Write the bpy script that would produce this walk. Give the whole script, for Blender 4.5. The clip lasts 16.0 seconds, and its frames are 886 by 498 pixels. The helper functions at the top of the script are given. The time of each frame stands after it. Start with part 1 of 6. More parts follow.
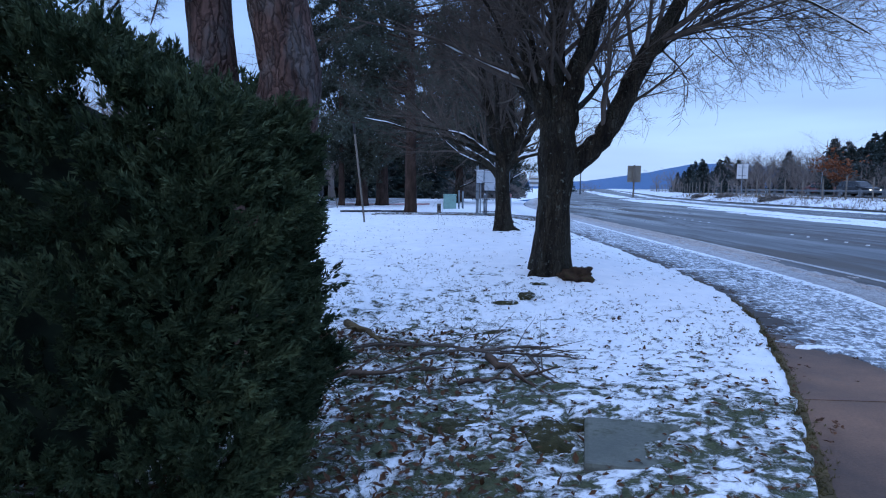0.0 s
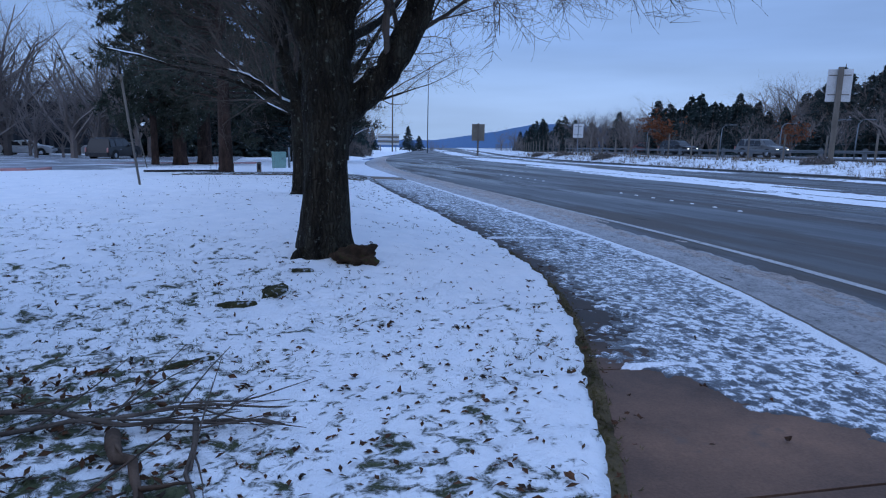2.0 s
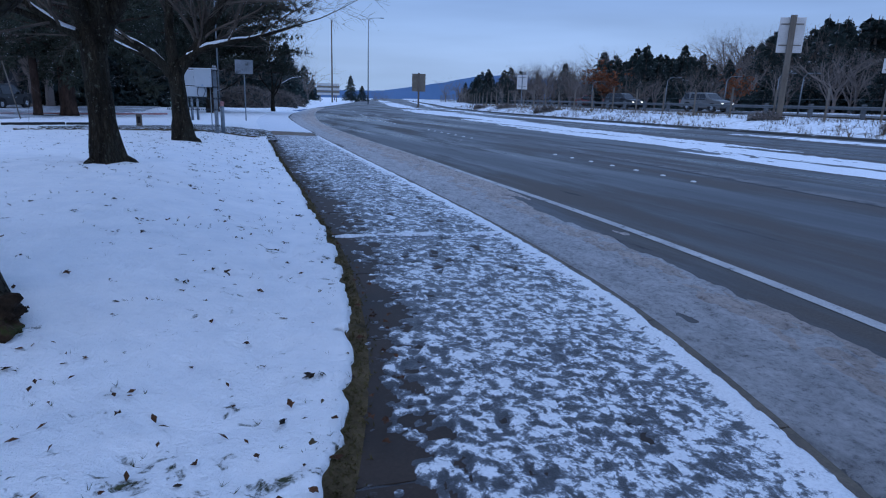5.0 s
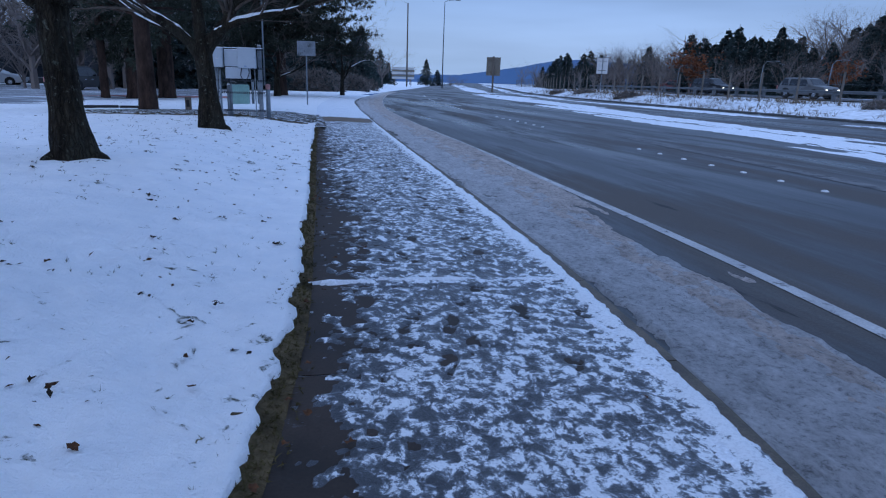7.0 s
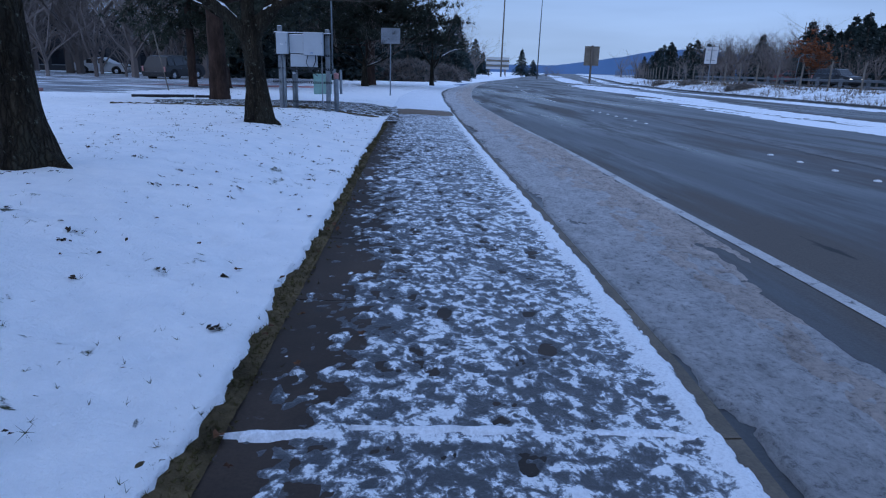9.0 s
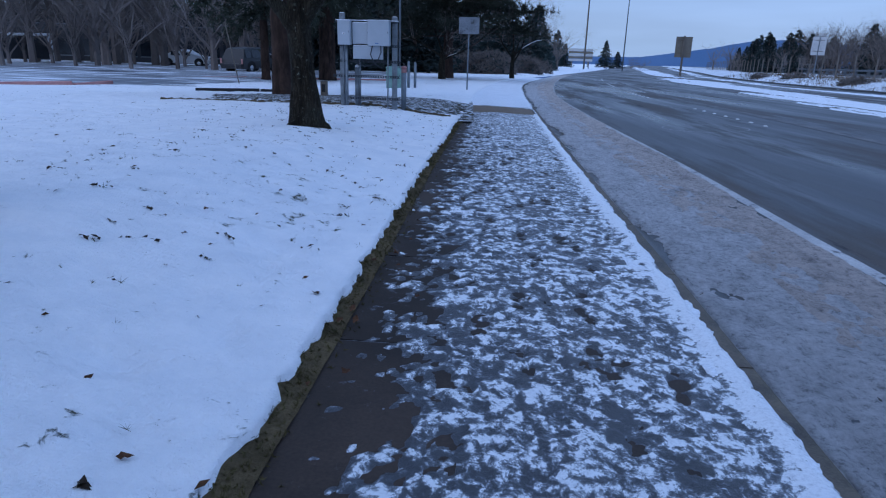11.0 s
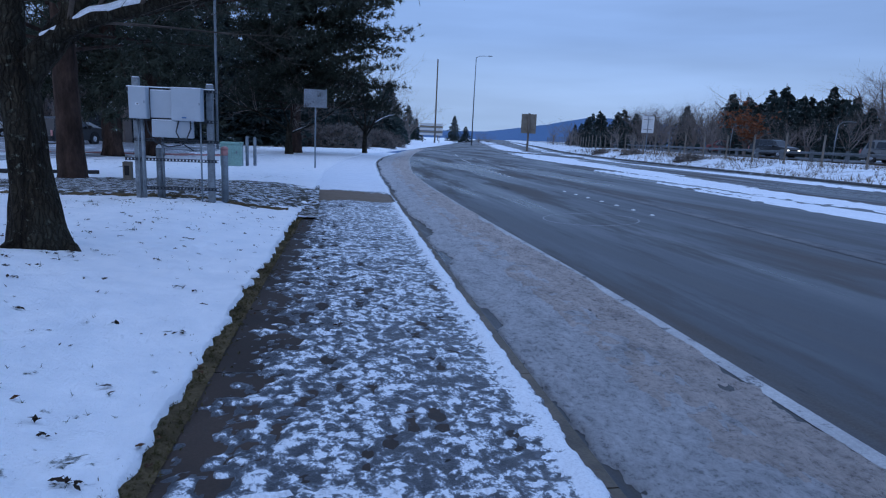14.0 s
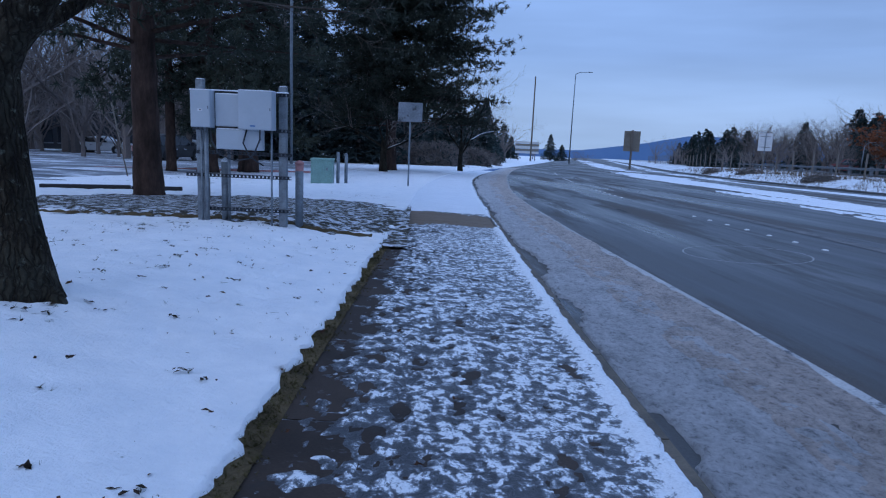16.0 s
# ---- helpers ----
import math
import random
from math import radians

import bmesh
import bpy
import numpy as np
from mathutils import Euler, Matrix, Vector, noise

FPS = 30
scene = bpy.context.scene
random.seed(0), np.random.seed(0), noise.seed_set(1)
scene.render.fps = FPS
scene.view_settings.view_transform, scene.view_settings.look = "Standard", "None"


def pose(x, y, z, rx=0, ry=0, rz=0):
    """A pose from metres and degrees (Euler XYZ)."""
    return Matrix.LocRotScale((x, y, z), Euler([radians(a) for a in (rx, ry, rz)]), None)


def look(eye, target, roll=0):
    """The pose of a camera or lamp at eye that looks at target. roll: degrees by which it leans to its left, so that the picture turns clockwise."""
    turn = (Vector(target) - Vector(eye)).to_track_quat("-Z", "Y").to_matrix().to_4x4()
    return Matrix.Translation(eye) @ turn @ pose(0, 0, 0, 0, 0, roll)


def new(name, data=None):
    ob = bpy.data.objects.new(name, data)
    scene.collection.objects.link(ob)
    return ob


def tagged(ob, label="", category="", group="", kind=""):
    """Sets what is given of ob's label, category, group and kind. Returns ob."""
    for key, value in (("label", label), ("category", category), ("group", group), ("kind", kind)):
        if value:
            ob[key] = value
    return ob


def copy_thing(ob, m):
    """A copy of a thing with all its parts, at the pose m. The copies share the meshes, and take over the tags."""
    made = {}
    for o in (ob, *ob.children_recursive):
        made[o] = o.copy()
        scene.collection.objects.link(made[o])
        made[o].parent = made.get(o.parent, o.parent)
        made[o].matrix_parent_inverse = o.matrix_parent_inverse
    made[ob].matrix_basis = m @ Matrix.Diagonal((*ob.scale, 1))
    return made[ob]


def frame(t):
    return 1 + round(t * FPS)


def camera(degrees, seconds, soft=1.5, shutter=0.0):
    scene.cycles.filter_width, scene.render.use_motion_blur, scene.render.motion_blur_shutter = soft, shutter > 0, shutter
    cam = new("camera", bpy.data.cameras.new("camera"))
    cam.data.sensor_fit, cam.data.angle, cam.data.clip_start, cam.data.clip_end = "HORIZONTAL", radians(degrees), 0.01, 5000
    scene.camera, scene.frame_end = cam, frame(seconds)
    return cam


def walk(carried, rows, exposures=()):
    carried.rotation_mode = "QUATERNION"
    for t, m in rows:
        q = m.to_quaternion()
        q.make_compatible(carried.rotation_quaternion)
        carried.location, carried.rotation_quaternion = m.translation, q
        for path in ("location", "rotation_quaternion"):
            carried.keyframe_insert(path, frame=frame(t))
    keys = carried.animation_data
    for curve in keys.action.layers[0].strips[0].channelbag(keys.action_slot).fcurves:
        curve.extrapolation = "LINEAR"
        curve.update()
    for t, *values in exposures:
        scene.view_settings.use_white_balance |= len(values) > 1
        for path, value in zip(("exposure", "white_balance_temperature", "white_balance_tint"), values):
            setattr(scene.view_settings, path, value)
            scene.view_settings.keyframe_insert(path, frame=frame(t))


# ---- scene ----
cam = camera(68.0, 16.0, 1.15)
METRES, EYE, TILT, LEAN, TURN = 17.73, 1.35, 0.0, 0.0, -1.8
ROWS = [
    (0.0, 0.0, 0.0, 0.0, 0.08, -7.06, -0.61),
    (0.5, 0.012, 0.0321, -0.002, -4.32, -8.37, -0.68),
    (1.0, 0.0302, 0.0605, -0.0023, -7.74, -9.63, -0.89),
    (1.5, 0.0465, 0.092, -0.0085, -10.3, -10.53, -0.99),
    (2.0, 0.0648, 0.1191, -0.0074, -12.72, -10.41, -1.16),
    (2.5, 0.0788, 0.1492, -0.0075, -14.6, -11.19, -1.28),
    (3.0, 0.0963, 0.1754, -0.0087, -16.25, -11.72, -1.37),
    (3.5, 0.1184, 0.1974, -0.0046, -17.81, -12.28, -1.46),
    (6.0, 0.1931, 0.3357, -0.0134, -14.89, -15.42, -1.79),
    (6.5, 0.2068, 0.3645, -0.0131, -12.62, -15.67, -1.86),
    (7.0, 0.2183, 0.3907, -0.0146, -10.69, -15.89, -1.87),
    (7.5, 0.2278, 0.4222, -0.0146, -7.7, -16.2, -1.83),
    (8.0, 0.2385, 0.4502, -0.0157, -5.91, -16.65, -1.81),
    (8.5, 0.2436, 0.4794, -0.0178, -3.75, -16.99, -1.77),
    (9.0, 0.2519, 0.508, -0.0195, -2.64, -16.93, -1.76),
    (11.5, 0.2537, 0.6581, -0.0237, 4.67, -17.87, -1.51),
    (12.0, 0.2492, 0.6891, -0.0252, 3.29, -17.52, -1.64),
    (12.5, 0.2524, 0.7184, -0.0238, 1.62, -15.21, -1.87),
    (13.0, 0.2526, 0.747, -0.0225, -2.29, -13.27, -2.17),
    (13.5, 0.2539, 0.7775, -0.0194, -5.72, -12.18, -2.37),
    (14.0, 0.2597, 0.8073, -0.0195, -8.41, -11.31, -2.57),
    (14.5, 0.2596, 0.8385, -0.0214, -7.23, -11.08, -2.59),
    (15.0, 0.2645, 0.8689, -0.0233, -4.7, -10.77, -2.57),
    (15.5, 0.2598, 0.8998, -0.0283, -2.34, -10.33, -2.5),
    (16.0, 0.2591, 0.9309, -0.0285, -0.29, -10.08, -2.42),
]
walk(cam, [(t, pose(0, 0, EYE, TILT, LEAN, TURN) @ pose(METRES * x, METRES * y, METRES * z, 90 + pitch, roll, yaw)) for t, x, y, z, yaw, pitch, roll in ROWS],
     [(0.0, 0.55), (0.5, 0.42), (1.0, 0.22), (3.5, 0.02), (6.0, 0.0), (9.0, 0.03), (11.5, 0.03), (16.0, 0.03)])

# ---- light ----
world = bpy.data.worlds.new("overcast_dusk")
scene.world = world
world.use_nodes = True
wn, wl = world.node_tree.nodes, world.node_tree.links
wn.clear()
SUN_EL, SUN_ROT = radians(16), radians(215)
sky = wn.new("ShaderNodeTexSky")
sky.sky_type, sky.sun_disc, sky.sun_elevation, sky.sun_rotation = "NISHITA", False, SUN_EL, SUN_ROT
wtc = wn.new("ShaderNodeTexCoord")
wsep = wn.new("ShaderNodeSeparateXYZ")
wl.new(wtc.outputs["Generated"], wsep.inputs[0])
wramp = wn.new("ShaderNodeValToRGB")
for k in range(2):
    wramp.color_ramp.elements.new(0.2 + 0.2 * k)
for e, (p, c) in zip(wramp.color_ramp.elements, ((0.0, (0.215, 0.322, 0.525, 1)), (0.12, (0.160, 0.264, 0.505, 1)), (0.35, (0.158, 0.263, 0.520, 1)), (1.0, (0.305, 0.475, 0.88, 1)))):
    e.position, e.color = p, c
wl.new(wsep.outputs["Z"], wramp.inputs[0])
wmap = wn.new("ShaderNodeMapping")
wmap.inputs["Scale"].default_value = (1.2, 1.2, 9.0)
wl.new(wtc.outputs["Generated"], wmap.inputs[0])
wnoise = wn.new("ShaderNodeTexNoise")
wnoise.inputs["Scale"].default_value, wnoise.inputs["Detail"].default_value = 1.6, 4.0
wl.new(wmap.outputs[0], wnoise.inputs["Vector"])
wcl = wn.new("ShaderNodeMapRange")
wcl.inputs[1].default_value, wcl.inputs[2].default_value, wcl.inputs[3].default_value, wcl.inputs[4].default_value = 0.3, 0.72, 0.82, 1.13
wl.new(wnoise.outputs["Fac"], wcl.inputs[0])
wmul = wn.new("ShaderNodeVectorMath")
wmul.operation = "SCALE"
wl.new(wramp.outputs[0], wmul.inputs[0])
wl.new(wcl.outputs[0], wmul.inputs["Scale"])
bg_cloud = wn.new("ShaderNodeBackground")
bg_cloud.inputs["Strength"].default_value = 1.75
wl.new(wmul.outputs[0], bg_cloud.inputs["Color"])
bg_sky = wn.new("ShaderNodeBackground")
bg_sky.inputs["Strength"].default_value = 0.05
wl.new(sky.outputs[0], bg_sky.inputs["Color"])
wmix = wn.new("ShaderNodeMixShader")
wmix.inputs[0].default_value = 0.9
wl.new(bg_sky.outputs[0], wmix.inputs[1])
wl.new(bg_cloud.outputs[0], wmix.inputs[2])
wout = wn.new("ShaderNodeOutputWorld")
wl.new(wmix.outputs[0], wout.inputs["Surface"])
sun = new("sun", bpy.data.lights.new("sun", "SUN"))
sun.data.energy, sun.data.angle, sun.data.color = 0.36, radians(60), (1.0, 0.96, 0.92)
sun.matrix_world = look((-30, -40, 40), (0, 0, 0))


# ---- material helpers ----
def mat(name):
    m = bpy.data.materials.new(name)
    m.use_nodes = True
    return m, m.node_tree.nodes, m.node_tree.links, m.node_tree.nodes["Principled BSDF"]


def noise_node(n, l, scale, detail=4.0, rough=0.55, stretch=(1, 1, 1), coord="Object", dist=0.0):
    tc = n.new("ShaderNodeTexCoord")
    mp = n.new("ShaderNodeMapping")
    mp.inputs["Scale"].default_value = stretch
    l.new(tc.outputs[coord], mp.inputs[0])
    t = n.new("ShaderNodeTexNoise")
    t.inputs["Scale"].default_value, t.inputs["Detail"].default_value, t.inputs["Roughness"].default_value = scale, detail, rough
    t.inputs["Distortion"].default_value = dist
    l.new(mp.outputs[0], t.inputs["Vector"])
    return t.outputs["Fac"]


def ramp_node(n, l, fac, *stops):
    r = n.new("ShaderNodeValToRGB")
    el = r.color_ramp.elements
    while len(el) < len(stops):
        el.new(0.5)
    for e, (p, c) in zip(el, stops):
        e.position, e.color = p, (*c, 1) if len(c) == 3 else c
    l.new(fac, r.inputs[0])
    return r.outputs[0]


def mix_node(n, l, fac, a, b, kind="MIX"):
    m = n.new("ShaderNodeMix")
    m.data_type, m.blend_type = "RGBA", kind
    for sock, v in ((m.inputs[0], fac), (m.inputs[6], a), (m.inputs[7], b)):
        if hasattr(v, "links"):
            l.new(v, sock)
        elif isinstance(v, (int, float)):
            sock.default_value = v
        else:
            sock.default_value = (*v, 1)
    return m.outputs[2]


def math_node(n, l, op, a, b=0.0, clamp=False):
    m = n.new("ShaderNodeMath")
    m.operation, m.use_clamp = op, clamp
    for sock, v in zip(m.inputs, (a, b)):
        if hasattr(v, "links"):
            l.new(v, sock)
        else:
            sock.default_value = v
    return m.outputs[0]


def bump_node(n, l, b, height, strength, distance):
    bp = n.new("ShaderNodeBump")
    bp.inputs["Strength"].default_value, bp.inputs["Distance"].default_value = strength, distance
    l.new(height, bp.inputs["Height"])
    l.new(bp.outputs[0], b.inputs["Normal"])


def surface(name, a, b, scale, rough=(0.6, 0.8), metal=0.0, fine=40.0, bump=0.3, dist=0.004, spots=None, stretch=(1, 1, 1), spec=0.5, vary=0.0, contrast=1.0):
    """Two colours at a coarse scale, a finer grain over them, and relief; spots: a third colour in patches."""
    m, n, l, p = mat(name)
    big = noise_node(n, l, scale, 5.0, 0.6, stretch)
    small = noise_node(n, l, fine, 4.0, 0.65, stretch)
    col = ramp_node(n, l, big, (0.3, a), (0.7, b))
    grain = ramp_node(n, l, small, (0.25, (1 - 0.28 * contrast,) * 3), (0.75, (1 + 0.2 * contrast,) * 3))
    col = mix_node(n, l, 1.0, col, grain, "MULTIPLY")
    if spots:
        f = noise_node(n, l, spots[1], 6.0, 0.7)
        f = ramp_node(n, l, f, (spots[2], (0, 0, 0)), (spots[2] + 0.08, (1, 1, 1)))
        col = mix_node(n, l, f, col, spots[0])
    if vary:
        oi = n.new("ShaderNodeObjectInfo")
        v = n.new("ShaderNodeMapRange")
        v.inputs[3].default_value, v.inputs[4].default_value = 1 - vary, 1 + vary
        l.new(oi.outputs["Random"], v.inputs[0])
        vm = n.new("ShaderNodeVectorMath")
        vm.operation = "SCALE"
        l.new(col, vm.inputs[0])
        l.new(v.outputs[0], vm.inputs["Scale"])
        col = vm.outputs[0]
    l.new(col, p.inputs["Base Color"])
    rr = n.new("ShaderNodeMapRange")
    rr.inputs[3].default_value, rr.inputs[4].default_value = rough
    l.new(big, rr.inputs[0])
    l.new(rr.outputs[0], p.inputs["Roughness"])
    p.inputs["Metallic"].default_value = metal
    p.inputs["Specular IOR Level"].default_value = spec
    if bump:
        bump_node(n, l, p, small, bump, dist)
    return m


# ---- materials ----
SNOW = (0.80, 0.84, 0.90)
m_snow = surface("snow", (0.76, 0.80, 0.86), (0.84, 0.87, 0.92), 1.5, (0.6, 0.75), fine=60, bump=0.35, dist=0.012, spec=0.3)
m_snow_far = surface("far_snow", (0.62, 0.66, 0.70), (0.84, 0.87, 0.92), 0.12, (0.6, 0.75), fine=3, bump=0.0, spots=((0.20, 0.17, 0.14), 1.4, 0.565))
m_bark = surface("maple_bark", (0.006, 0.005, 0.004), (0.062, 0.050, 0.034), 7, (0.8, 0.95), fine=34, bump=1.0, dist=0.03, spots=((0.15, 0.16, 0.13), 15, 0.585), stretch=(1, 1, 0.22), spec=0.12, contrast=2.2)
m_twig = surface("twig_bark", (0.050, 0.040, 0.033), (0.135, 0.108, 0.090), 3, (0.8, 0.95), bump=0.0, spec=0.12)
m_pine_bark = surface("pine_bark", (0.018, 0.013, 0.011), (0.095, 0.060, 0.048), 4, (0.8, 0.95), fine=18, bump=1.0, dist=0.03, stretch=(1, 1, 0.35), spec=0.12)
m_red_bark = surface("red_pine_bark", (0.045, 0.028, 0.024), (0.17, 0.10, 0.085), 5, (0.8, 0.95), fine=22, bump=0, stretch=(1, 1, 0.4), spec=0.12, contrast=1.4)
def plated(m, scale, stretch, crack, plate, grey):
    """Long bark plates with dark cracks between them, weathered grey in patches."""
    n, l = m.node_tree.nodes, m.node_tree.links
    p = n["Principled BSDF"]
    old = p.inputs["Base Color"].links[0].from_socket
    tc, mp, vo = n.new("ShaderNodeTexCoord"), n.new("ShaderNodeMapping"), n.new("ShaderNodeTexVoronoi")
    mp.inputs["Scale"].default_value = stretch
    warp = n.new("ShaderNodeTexNoise")
    warp.inputs["Scale"].default_value, warp.inputs["Detail"].default_value = 9.0, 3.0
    l.new(tc.outputs["Object"], warp.inputs["Vector"])
    add = n.new("ShaderNodeVectorMath")
    add.operation = "MULTIPLY_ADD"
    add.inputs[1].default_value = (0.09, 0.09, 0.09)
    l.new(warp.outputs["Color"], add.inputs[0])
    l.new(tc.outputs["Object"], add.inputs[2])
    l.new(add.outputs[0], mp.inputs[0])
    vo.feature = "DISTANCE_TO_EDGE"
    vo.inputs["Scale"].default_value = scale
    l.new(mp.outputs[0], vo.inputs["Vector"])
    gap = ramp_node(n, l, vo.outputs["Distance"], (0.0, (1, 1, 1)), (crack, (0, 0, 0)))
    worn = ramp_node(n, l, noise_node(n, l, 3.5, 5.0, 0.6, (1, 1, 0.5)), (0.47, (0, 0, 0)), (0.6, (0.75, 0.75, 0.75)))
    col = mix_node(n, l, worn, old, grey)
    l.new(mix_node(n, l, math_node(n, l, "MULTIPLY", gap, 0.65), col, (0.012, 0.009, 0.008)), p.inputs["Base Color"])
    height = math_node(n, l, "ADD", ramp_node(n, l, vo.outputs["Distance"], (0.0, (0, 0, 0)), (plate, (1, 1, 1))), math_node(n, l, "MULTIPLY", noise_node(n, l, 40, 4.0, 0.65, (1, 1, 0.3)), 0.5))
    bump_node(n, l, p, height, 0.9, 0.03)


plated(m_red_bark, 17.0, (1, 1, 0.22), 0.07, 0.22, (0.13, 0.115, 0.11))
plated(m_bark, 26.0, (1, 1, 0.16), 0.12, 0.25, (0.045, 0.043, 0.032))
m_needle = surface("pine_needles", (0.020, 0.031, 0.024), (0.072, 0.080, 0.060), 1.5, (0.55, 0.7), fine=9, bump=0, spots=((0.55, 0.6, 0.66), 4, 0.61), vary=0.2, spec=0.12)
m_fir = surface("fir_needles", (0.022, 0.038, 0.040), (0.054, 0.078, 0.076), 0.4, (0.6, 0.8), fine=3, bump=0, spots=((0.5, 0.55, 0.62), 1.6, 0.60), vary=0.3, spec=0.12)
m_hedge = surface("hedge_leaves", (0.015, 0.032, 0.018), (0.082, 0.108, 0.053), 9, (0.5, 0.7), fine=26, bump=0, spots=((0.10, 0.065, 0.03), 7, 0.64), spec=0.12)
m_wood_far = surface("far_bare_wood", (0.13, 0.11, 0.105), (0.23, 0.20, 0.185), 0.5, (0.8, 0.9), bump=0, vary=0.25, spec=0.12)
m_rust = surface("rust_leaves", (0.16, 0.055, 0.025), (0.26, 0.10, 0.05), 0.6, (0.7, 0.9), bump=0, spec=0.12)
m_concrete = surface("wet_concrete", (0.020, 0.0145, 0.012), (0.066, 0.046, 0.036), 1.3, (0.5, 0.75), fine=70, bump=0.3, dist=0.003, spots=((0.035, 0.03, 0.028), 2.2, 0.60), vary=0.08, spec=0.25)
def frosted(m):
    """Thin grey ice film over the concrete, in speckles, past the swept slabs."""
    n, l = m.node_tree.nodes, m.node_tree.links
    p = n["Principled BSDF"]
    old = p.inputs["Base Color"].links[0].from_socket
    a, b = noise_node(n, l, 9, 6.0, 0.78, dist=0.4, coord="Object"), noise_node(n, l, 1.6, 3.0)
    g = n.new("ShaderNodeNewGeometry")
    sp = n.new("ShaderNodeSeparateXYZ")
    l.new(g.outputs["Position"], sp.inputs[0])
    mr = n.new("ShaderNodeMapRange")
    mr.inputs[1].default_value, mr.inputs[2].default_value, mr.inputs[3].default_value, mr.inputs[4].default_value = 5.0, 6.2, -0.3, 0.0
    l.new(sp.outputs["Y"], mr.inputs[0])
    f = math_node(n, l, "ADD", math_node(n, l, "ADD", a, math_node(n, l, "MULTIPLY", b, 0.25)), mr.outputs[0])
    f = ramp_node(n, l, f, (0.73, (0, 0, 0)), (0.87, (0.7, 0.7, 0.7)))
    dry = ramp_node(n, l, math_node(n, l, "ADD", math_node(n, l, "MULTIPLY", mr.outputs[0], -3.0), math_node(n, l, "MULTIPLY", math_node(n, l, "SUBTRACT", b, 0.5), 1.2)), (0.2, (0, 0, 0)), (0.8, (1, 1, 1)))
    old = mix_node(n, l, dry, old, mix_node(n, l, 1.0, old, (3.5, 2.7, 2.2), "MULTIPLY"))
    patch = math_node(n, l, "SUBTRACT", 1.9, math_node(n, l, "ABSOLUTE", math_node(n, l, "SUBTRACT", sp.outputs["Y"], 29.8)))
    patch = ramp_node(n, l, math_node(n, l, "ADD", patch, math_node(n, l, "MULTIPLY", b, 0.6)), (0.35, (0, 0, 0)), (0.75, (1, 1, 1)))
    old = mix_node(n, l, patch, old, mix_node(n, l, a, (0.10, 0.068, 0.046), (0.25, 0.18, 0.125)))
    f = math_node(n, l, "MULTIPLY", f, math_node(n, l, "SUBTRACT", 1.0, patch))
    l.new(mix_node(n, l, f, old, (0.20, 0.22, 0.25)), p.inputs["Base Color"])


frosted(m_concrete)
m_curb = surface("kerb_concrete", (0.045, 0.036, 0.026), (0.15, 0.12, 0.088), 4, (0.5, 0.75), fine=60, bump=0.5, dist=0.006, spots=((0.085, 0.05, 0.028), 22, 0.62))
m_galv = surface("galvanised_steel", (0.15, 0.175, 0.20), (0.26, 0.30, 0.33), 6, (0.45, 0.65), metal=0.55, fine=40, bump=0.1, dist=0.002)
m_cab = surface("grey_enamel", (0.36, 0.41, 0.46), (0.43, 0.48, 0.53), 1.5, (0.4, 0.55), fine=30, bump=0.03, dist=0.002, spots=((0.22, 0.22, 0.21), 5, 0.70), contrast=0.12)
m_dark = surface("dark_cladding", (0.012, 0.014, 0.018), (0.03, 0.034, 0.042), 0.4, (0.4, 0.6), fine=4, bump=0)
m_wood = surface("weathered_wood", (0.10, 0.085, 0.07), (0.19, 0.165, 0.14), 3, (0.75, 0.9), fine=40, bump=0.4, dist=0.005, stretch=(1, 1, 0.2))
m_green_box = surface("green_enamel", (0.16, 0.30, 0.27), (0.22, 0.38, 0.34), 3, (0.4, 0.6), fine=20, bump=0.05)
m_white = surface("white_paint", (0.60, 0.62, 0.64), (0.72, 0.74, 0.76), 3, (0.35, 0.5), fine=30, bump=0.03)
m_mark = surface("worn_road_paint", (0.34, 0.34, 0.35), (0.52, 0.52, 0.52), 2, (0.6, 0.8), fine=50, bump=0.1, spots=((0.09, 0.09, 0.095), 5, 0.57))
m_mark_old = surface("faded_road_paint", (0.075, 0.075, 0.08), (0.17, 0.168, 0.172), 1.5, (0.6, 0.8), fine=40, bump=0.1, spots=((0.045, 0.045, 0.05), 4, 0.52))
m_grass = surface("dead_grass", (0.020, 0.030, 0.010), (0.085, 0.088, 0.036), 3, (0.7, 0.9), fine=30, bump=0, spec=0.12)
m_moss = surface("moss_soil", (0.045, 0.034, 0.018), (0.17, 0.125, 0.07), 4, (0.8, 0.95), fine=45, bump=1.0, dist=0.02, spots=((0.085, 0.055, 0.03), 14, 0.62), spec=0.12)
m_wetsoil = surface("wet_black_soil", (0.012, 0.011, 0.010), (0.04, 0.034, 0.028), 2, (0.5, 0.8), fine=20, bump=0.5, spots=((0.5, 0.53, 0.57), 2.0, 0.6), spec=0.12)
m_leaf = surface("dead_leaves", (0.035, 0.018, 0.011), (0.15, 0.065, 0.032), 3, (0.5, 0.8), bump=0, vary=0.5, spec=0.12)
m_litter = surface("leaf_litter", (0.035, 0.018, 0.010), (0.12, 0.055, 0.028), 5, (0.6, 0.9), bump=0, vary=0.0, spec=0.12)
m_stone = surface("wet_flagstone", (0.065, 0.072, 0.058), (0.13, 0.135, 0.11), 3.5, (0.5, 0.75), fine=50, bump=0.4, dist=0.006, spots=((0.045, 0.05, 0.025), 4.5, 0.53))
# distance haze is mixed into the hills' blue base colour
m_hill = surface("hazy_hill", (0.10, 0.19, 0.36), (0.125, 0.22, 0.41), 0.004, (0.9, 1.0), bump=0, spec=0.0)
